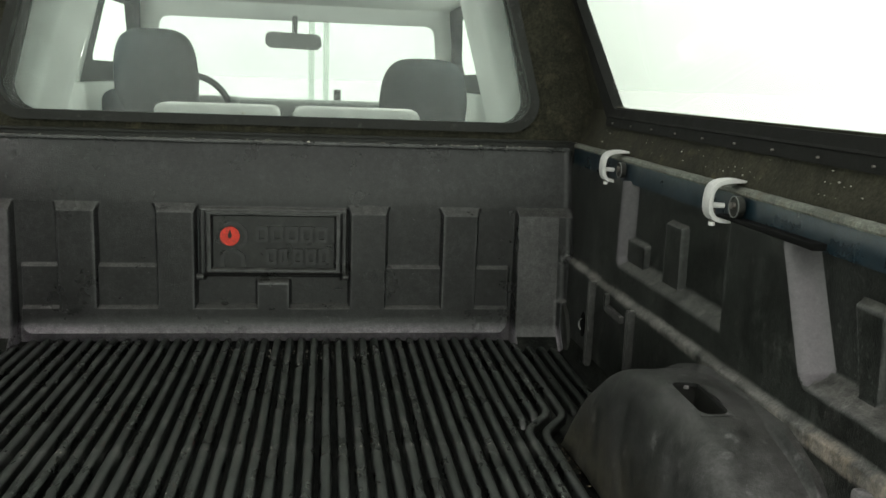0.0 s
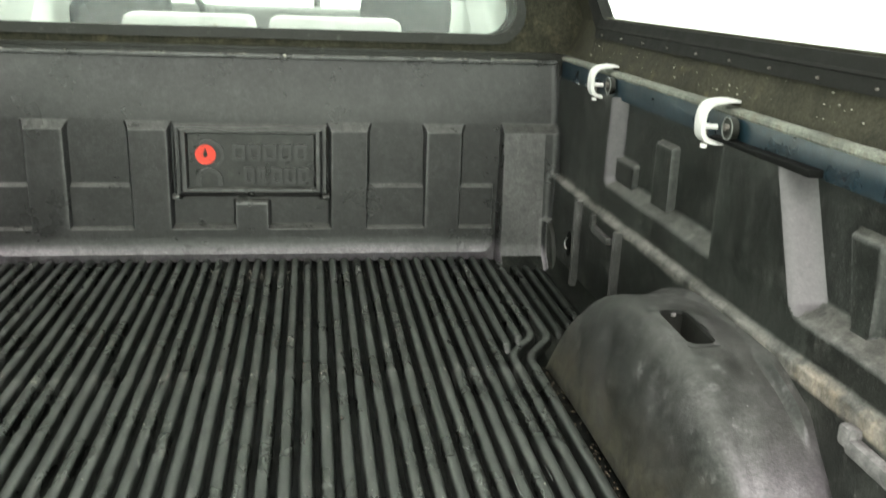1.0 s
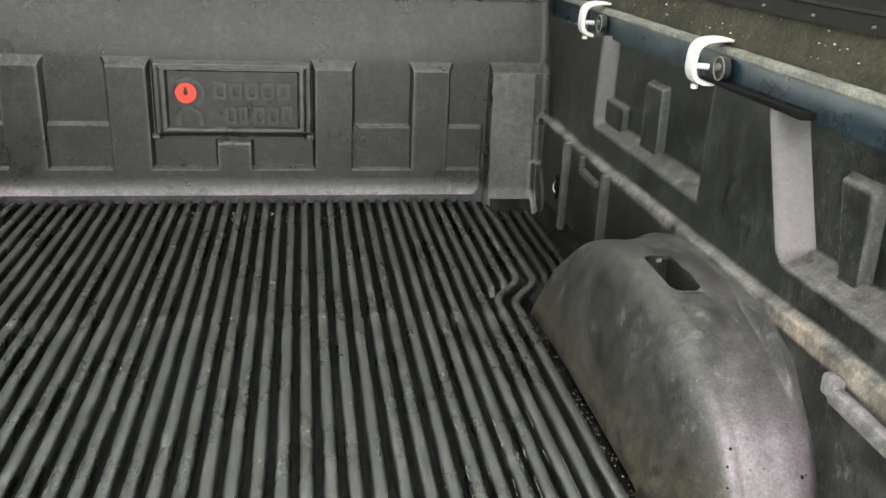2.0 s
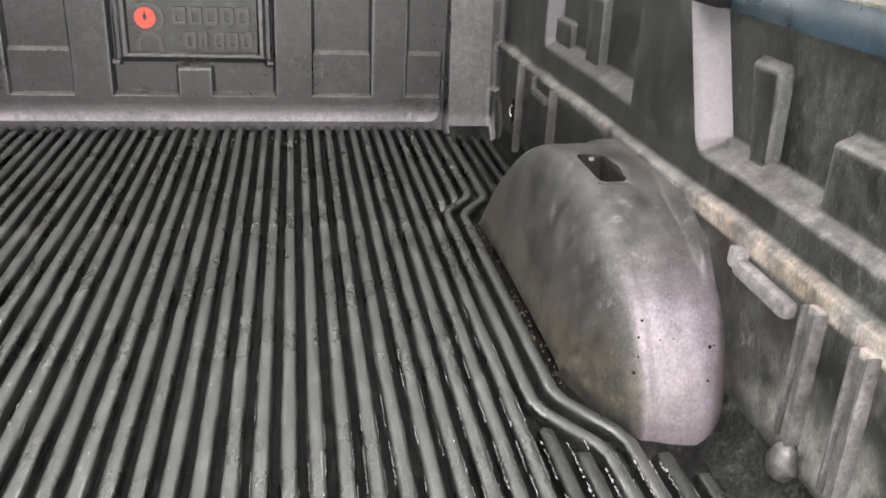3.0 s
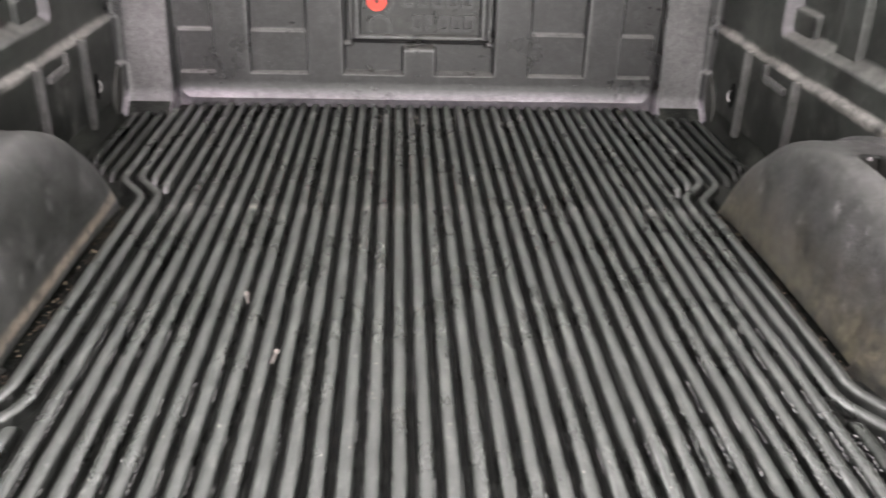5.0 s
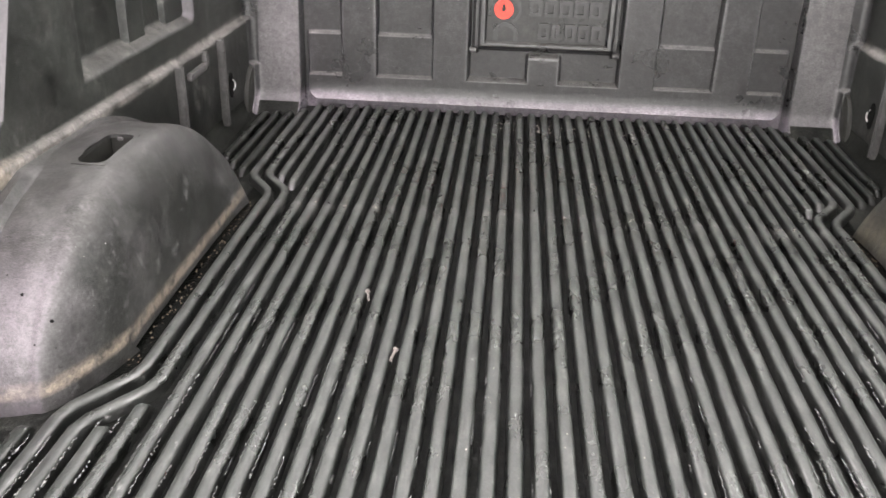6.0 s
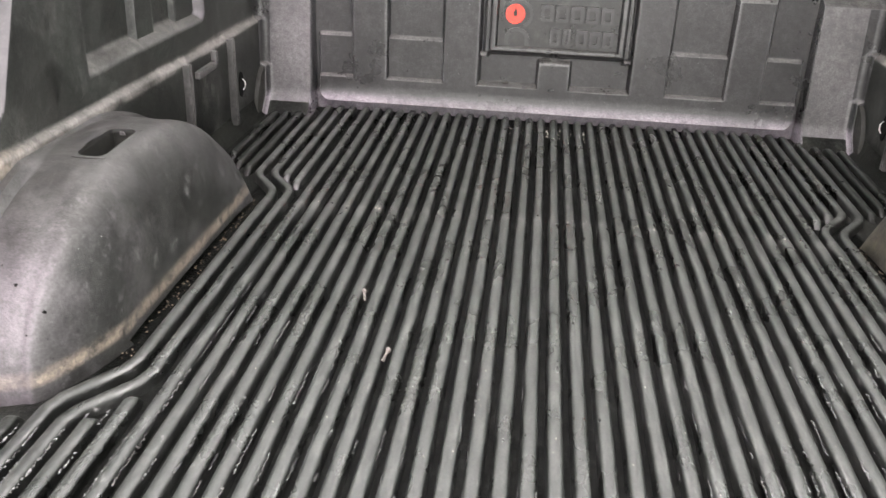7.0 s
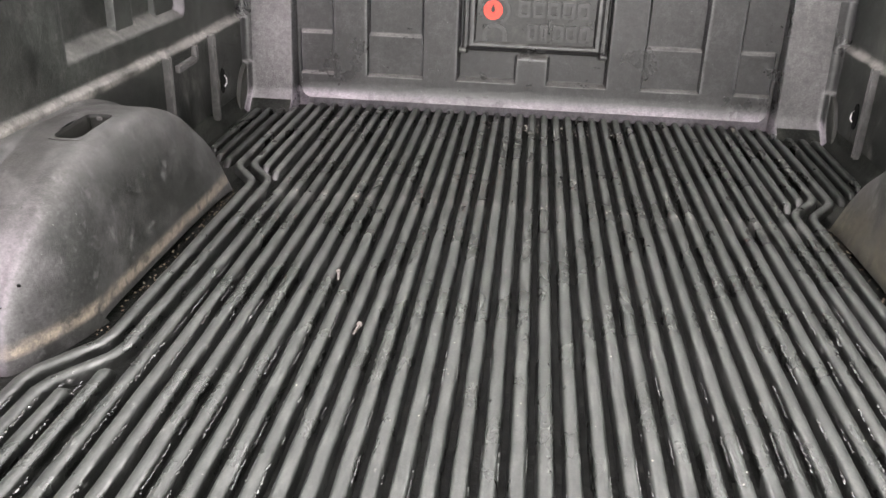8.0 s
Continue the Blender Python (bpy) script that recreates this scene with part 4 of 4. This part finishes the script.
def canopy_x(v):
    """Inner half width of the canopy at height v."""
    return 0.785 + 0.025 * min(max((v - 0.513) / 0.06, 0), 1) + 0.01 * min(max((v - 0.573) / 0.03, 0), 1) - 0.28 * max(0, v - 0.60)

def front_at(u, v, w):
    return (u, 0.052 + 0.05 * (v - 0.5) + w, v)
outer = rounded([(-0.815, 0.511), (0.815, 0.511), (0.835, 0.60), (0.72, 1.02), (-0.72, 1.02), (-0.835, 0.60)], 0.012, 8)
inner = rounded([(-0.672, 0.552), (0.672, 0.552), (0.635, 0.68), (0.560, 0.945), (-0.560, 0.945), (-0.635, 0.68)], 0.062, 8)
part("front_wall", ring_plate(outer, inner, front_at, 0.03), M_CANOPY, canopy, "dark front wall")
gap = rounded([(-0.694, 0.532), (0.694, 0.532), (0.578, 0.965), (-0.578, 0.965)], 0.075, 8)
part("front_window_seal", ring_plate(gap, rounded([(-0.668, 0.556), (0.668, 0.556), (0.556, 0.941), (-0.556, 0.941)], 0.06, 8), lambda u, v, w: front_at(u, v, -0.010 + w), 0.028), M_BLACK, canopy, "black rubber window seal")
p = part("front_window", slab(rounded([(-0.67, 0.554), (0.67, 0.554), (0.558, 0.943), (-0.558, 0.943)], 0.06, 8), lambda u, v, w: front_at(u, v, 0.008 + w), 0.004), M_GLASS, canopy, "dusty front window pane")
p.visible_shadow = False
for side in (-1, 1):
    def side_at(u, v, w, side=side):
        return (side * (canopy_x(v) + w), u, v)
    # sill strip between the rail and the window, as a sheet with a bend
    yv = np.linspace(0.055, TAIL, 90)
    zv = np.linspace(0.505, 0.600, 10)
    pts = np.array([[(side * (canopy_x(z) + 0.0015 * noise.noise(Vector((y * 14, z * 40, 2)))), y, z) for z in zv] for y in yv])
    back = pts[:, ::-1].copy()
    back[:, :, 0] += side * 0.02
    mesh_part("side_sill", grid_mesh("side_sill", np.concatenate([pts, back, pts[:, :1]], 1), flip=side < 0), M_CANOPY, canopy, "dusty rough canopy sill")
    outer = rounded([(0.10, 0.600), (TAIL, 0.600), (TAIL, 1.02), (0.14, 1.02)], 0.004, 8)
    hole2 = [(-0.125, 0.609), (-1.56, 0.612), (-1.56, 0.93), (0.035, 0.93)]
    inner = rounded(hole2, 0.022, 8)
    part("side_wall", ring_plate(outer, inner, side_at, 0.02), M_CANOPY, canopy, "dark side wall with a long window")
    ro = rounded([(-0.105, 0.564), (-1.60, 0.564), (-1.60, 0.95), (0.06, 0.95)], 0.03, 8)
    ri = rounded([(-0.130, 0.606), (-1.55, 0.608), (-1.55, 0.925), (0.028, 0.925)], 0.022, 8)
    part("side_window_seal", ring_plate(ro, ri, lambda u, v, w, side=side: (side * (canopy_x(v) - 0.008 + w), u, v), 0.026), M_RUBBER, canopy, "black rubber window seal")
    rib2 = tube([(side * (0.806), -0.11, 0.586), (side * 0.806, TAIL + 0.08, 0.586)], 0.004, 6)
    part("seal_bead", rib2, M_RUBBER, canopy)
    for k in range(12):
        y = -0.172 - 0.1265 * k
        part("rivet", tube([(side * 0.7985, y, 0.573), (side * 0.7945, y, 0.573)], 0.0017, 8), M_STEEL, canopy)
    p = part("side_window", slab(ri, lambda u, v, w, side=side: (side * (canopy_x(v) + 0.008 + w), u, v), 0.004), M_CLEAR, canopy, "clear side window pane")
    p.visible_shadow = False
    pts = np.array([[(side * (x + 0.0015 * noise.noise(Vector((y * 34, 7, 1)))), y, z + 0.0012 * noise.noise(Vector((y * 47, x * 90, 5)))) for x, z in ((0.7705, 0.4975), (0.7690, 0.5005), (0.7705, 0.5055), (0.7760, 0.5085), (0.788, 0.5095), (0.798, 0.505))] for y in yv])
    mesh_part("foam_seal", grid_mesh("foam_seal", pts, flip=side < 0), M_SEAL, canopy, "pale dusty foam strip under the canopy")
part("front_foam_seal", box(-0.765, 0.765, 0.044, 0.075, 0.505, 0.514, 0.003), M_BLACK, canopy)
# the roof is out of view; its translucency is set to add overhead light
roof_u = np.linspace(-0.715, 0.715, 30)
roof_y = np.linspace(0.12, TAIL, 30)
up = np.array([[(u, y, 1.015 + 0.05 * (1 - (u / 0.715) ** 2)) for y in roof_y] for u in roof_u])
mesh_part("roof", grid_mesh("roof", up), M_ROOF, canopy, "unseen fibreglass canopy roof, made pale and translucent for light from above")
part("roof_edge", tube([(u, TAIL, 1.015 + 0.05 * (1 - (u / 0.715) ** 2)) for u in roof_u], 0.012, 8), M_CANOPY, canopy)

# ---- clamps that hold the canopy to the rails ----
def clamp(y):
    c = tagged(new("canopy_clamp"), "pale cast aluminium C-clamp on the bed rail", "clamp", "canopy clamps")
    c.location = (0.760, y, 0.4695)
    jaw = [(0.036, 0.0420), (0.012, 0.0465), (-0.012, 0.0445), (-0.025, 0.0375), (-0.031, 0.026), (-0.0325, 0.002), (-0.030, -0.012), (-0.021, -0.0215), (-0.006, -0.0250), (0.016, -0.0235), (0.016, -0.0185), (-0.005, -0.0190), (-0.0165, -0.0155), (-0.0235, -0.008), (-0.0255, 0.003), (-0.0245, 0.023), (-0.0195, 0.0315), (-0.010, 0.0372), (0.010, 0.0400), (0.034, 0.0397)]
    for _ in range(2):  # round the outline
        jaw = [q for a, b in zip(jaw, jaw[1:] + jaw[:1]) for q in ((a[0] * 0.75 + b[0] * 0.25, a[1] * 0.75 + b[1] * 0.25), (a[0] * 0.25 + b[0] * 0.75, a[1] * 0.25 + b[1] * 0.75))]
    bm = slab(jaw, lambda u, v, w: (u, -0.0135 + w, v), 0.027)
    bmesh.ops.bevel(bm, geom=bm.edges[:], offset=0.0012, segments=2, profile=0.6, affect="EDGES", clamp_overlap=True)
    part("jaw", bm, M_ALU, c)
    part("bolt", tube([(-0.019, 0, -0.026), (-0.019, 0, 0.004)], 0.0045, 10), M_STEEL, c, "threaded steel bolt")
    part("bolt_stub", tube([(-0.024, -0.006, 0.004), (-0.004, -0.006, 0.003)], 0.0045, 10), M_ALU, c)
    part("bolt_head", tube([(-0.019, 0, -0.030), (-0.019, 0, -0.024)], 0.0055, 8), M_ALU, c)
    part("cap", tube([(-0.004, -0.042, 0.006), (0.006, -0.042, 0.006)], 0.017, 20), M_BLACK, c, "smoky plastic cap")
    part("cap_rim", tube([(-0.005, -0.042 + 0.0165 * math.cos(k), 0.006 + 0.0165 * math.sin(k)) for k in np.linspace(0, 2 * math.pi, 24, endpoint=False)], 0.0010, 6, True), M_DASH, c)
    part("cap_stud", tube([(-0.010, -0.042, 0.008), (-0.003, -0.042, 0.008)], 0.0055, 10), M_STEEL, c)
    return c
clamp(-0.320)
clamp(-0.868)

# ---- loose screws on the floor ----
def screw(x, y, turn):
    s = tagged(new("screw"), "small loose steel screw lying on a rib", "screw", "loose screws")
    s.matrix_basis = pose(x, y, 0.0, 0, 0, turn)
    part("shank", tube([(0, 0.004, 0.0028), (0, -0.020, 0.0020)], 0.0019, 8), M_STEEL, s)
    part("head", tube([(0, 0.004, 0.0036), (0, 0.007, 0.0036)], 0.0038, 10), M_STEEL, s)
    return s
screw(-0.280, -1.048, 12)
screw(-0.217, -1.210, -8)

# ---- outside, seen through the windscreen ----
gate = tagged(new("door_frame"), "pale green painted door frame outside the cab", "door frame")
gate.location = (0.055, 5.0, -0.80)
part("upright", box(-0.075, -0.03, -0.03, 0.03, 0.0, 3.2, 0.005), M_POST, gate)
part("upright", box(0.04, 0.085, -0.03, 0.03, 0.0, 3.2, 0.005), M_POST, gate)

# ---- loose grit ----
def grit(name, spots, mat, label, longest=2.2, category="grit"):
    """Many tiny crumbs in one mesh; spots: (x, y, z, size)."""
    seed_bm = bmesh.new()
    bmesh.ops.create_icosphere(seed_bm, subdivisions=1, radius=1.0)
    seed_bm.verts.index_update()
    ball, tris = [tuple(v.co) for v in seed_bm.verts], [tuple(v.index for v in f.verts) for f in seed_bm.faces]
    seed_bm.free()
    rnd = random.Random(11)
    verts, faces, base = [], [], 0
    for x, y, z, size in spots:
        stretch = rnd.uniform(0.8, longest)
        verts.extend((x + size * a * rnd.uniform(0.8, 1.2), y + size * b * stretch, z + size * c * 0.8 + size * 0.4) for a, b, c in ball)
        faces.extend(tuple(i + base for i in f) for f in tris)
        base += len(ball)
    me = bpy.data.meshes.new(name)
    me.from_pydata(verts, [], faces)
    me.update()
    return tagged(mesh_part(name, me, mat, smooth=False), label, category, kind="stuff")

rnd = random.Random(5)
M_CRUMB = material("pale_crumbs", (0.36, 0.34, 0.30), 0.8, vary=0.3, scale=90, bump=0.3)
grit("rail_grit", [(rnd.uniform(-0.7, 0.7), rnd.uniform(0.012, 0.022), 0.491, rnd.uniform(0.001, 0.0028)) for _ in range(60)] + [(0.084, 0.010, 0.489, 0.0045), (-0.012, 0.020, 0.491, 0.0035), (-0.076, 0.045, 0.553, 0.0050)], M_CRUMB, "pale crumbs along the front rail")
grit("sill_grit", [(0.788 + 0.02 * f, rnd.uniform(-1.5, -0.1), 0.519 + 0.048 * f, 0.0006 + 0.0016 * rnd.random() ** 4) for f in [rnd.random() ** 2 for _ in range(70)]], M_CRUMB, "pale crumbs on the canopy sill")
grit("floor_grit", [(lane(rnd.randint(-15, 15)) + rnd.uniform(-0.005, 0.005), rnd.uniform(-1.5, -0.15), -0.0005, rnd.uniform(0.0004, 0.0011)) for _ in range(110)] + [(lane(rnd.randint(-15, 15)) + rnd.uniform(-0.006, 0.006), -0.692 + rnd.uniform(-0.010, 0.006), -0.0008, rnd.uniform(0.0006, 0.0017)) for _ in range(45)] + [(lane(rnd.randint(-2, 8)) + rnd.uniform(-0.006, 0.006), rnd.uniform(-0.66, -0.12), -0.0020, rnd.uniform(0.0004, 0.0012)) for _ in range(150)] + [(lane(rnd.randint(-4, 9) + 0.5) + rnd.uniform(-0.004, 0.004), rnd.uniform(-0.15, -0.055), DEPTH, rnd.uniform(0.0006, 0.0022)) for _ in range(70)], M_CRUMB, "pale grit scattered over the ribs")

def on_arch(x, y):
    u = (y - CENTRE) / LONG
    for _ in range(8):
        back, front = arch_reach(np.float64(x))
        u = (y - CENTRE) / (LONG + ((back if u < 0 else front) - LONG) * u * u)
    return float(arch_height(np.float64(x), np.float64(u)))


pits = [(0.637, -1.318, 0.0026), (0.714, -1.345, 0.0028), (0.720, -1.342, 0.0018), (0.631, -1.329, 0.0022), (0.624, -1.345, 0.0026), (0.629, -1.341, 0.0020), (0.706, -1.368, 0.0022), (0.655, -1.336, 0.0012), (0.670, -1.338, 0.0011), (-0.664, -1.318, 0.0030), (-0.626, -1.330, 0.0034), (-0.640, -1.352, 0.0016), (-0.690, -1.300, 0.0014)]
grit("arch_pits", [(x, y, on_arch(abs(x), y) - 0.0022, size) for x, y, size in pits], M_HOLE, "small dark pits in the scuffed arch covers", 1.3, "pits")

M_SOIL = material("brown_debris", (0.085, 0.068, 0.045), 0.85, vary=0.4, scale=90, bump=0.3)
grit("foot_debris", [(rnd.choice((-1, 1)) * rnd.uniform(0.563, 0.580), rnd.uniform(-1.26, -0.66), DEPTH + 0.0005, rnd.uniform(0.0005, 0.0019)) for _ in range(220)], M_SOIL, "brown debris along the foot of the wheel arches", 1.8, "debris")

# water drops left along the ribs towards the tail
M_WATER = material("water_drops", (0.03, 0.031, 0.030), 0.03, vary=0.1, scale=30, bump=0, rough_vary=0.01, spec=1.0, fine=0)
water_skin = M_WATER.node_tree.nodes["Principled BSDF"]
water_skin.inputs["Coat Weight"].default_value, water_skin.inputs["Coat IOR"].default_value, water_skin.inputs["Coat Roughness"].default_value = 1.0, 2.2, 0.03
drops = []
for side in (-1, 1):
    for k in range(0, 22):
        wet = (k / 21) ** 1.2 * (1.0 if side > 0 else 0.8)
        for flank in (-1, 1):
            y = -1.38 if k in (17, 18) else -1.43 if k >= 19 else -0.80 - 0.45 * (1 - wet) - 0.25 * rnd.random()
            while y > TAIL + 0.03:
                near = min(1.0, max(0.0, (-0.7 - y) / 0.75))
                end = y - rnd.uniform(0.012, 0.05 + 0.10 * near * wet)
                if rnd.random() < 0.25 + 0.9 * wet * near:
                    high = rnd.uniform(-0.011, -0.003)
                    while y > max(end, TAIL + 0.02):
                        size = rnd.uniform(0.0004, 0.0013) * (0.72 + 0.75 * near * wet) * (1.6 if k > 16 and rnd.random() < 0.3 else 1.0)
                        z = high + rnd.uniform(-0.0015, 0.0015)
                        drops.append(((lane(side * k) if k < 17 else edge_lane(side, k - 17)) + flank * float(np.interp(-z, (0.0018, 0.0042, 0.0078, 0.0125), (0.0073, 0.0088, 0.0098, 0.0106))), y, z, size))
                        y -= size * rnd.uniform(1.6, 5.0)
                y = end - rnd.uniform(0.004, 0.06)
grit("water_drops", drops, M_WATER, "small water drops along the ribs of the liner", 3.0, "water")
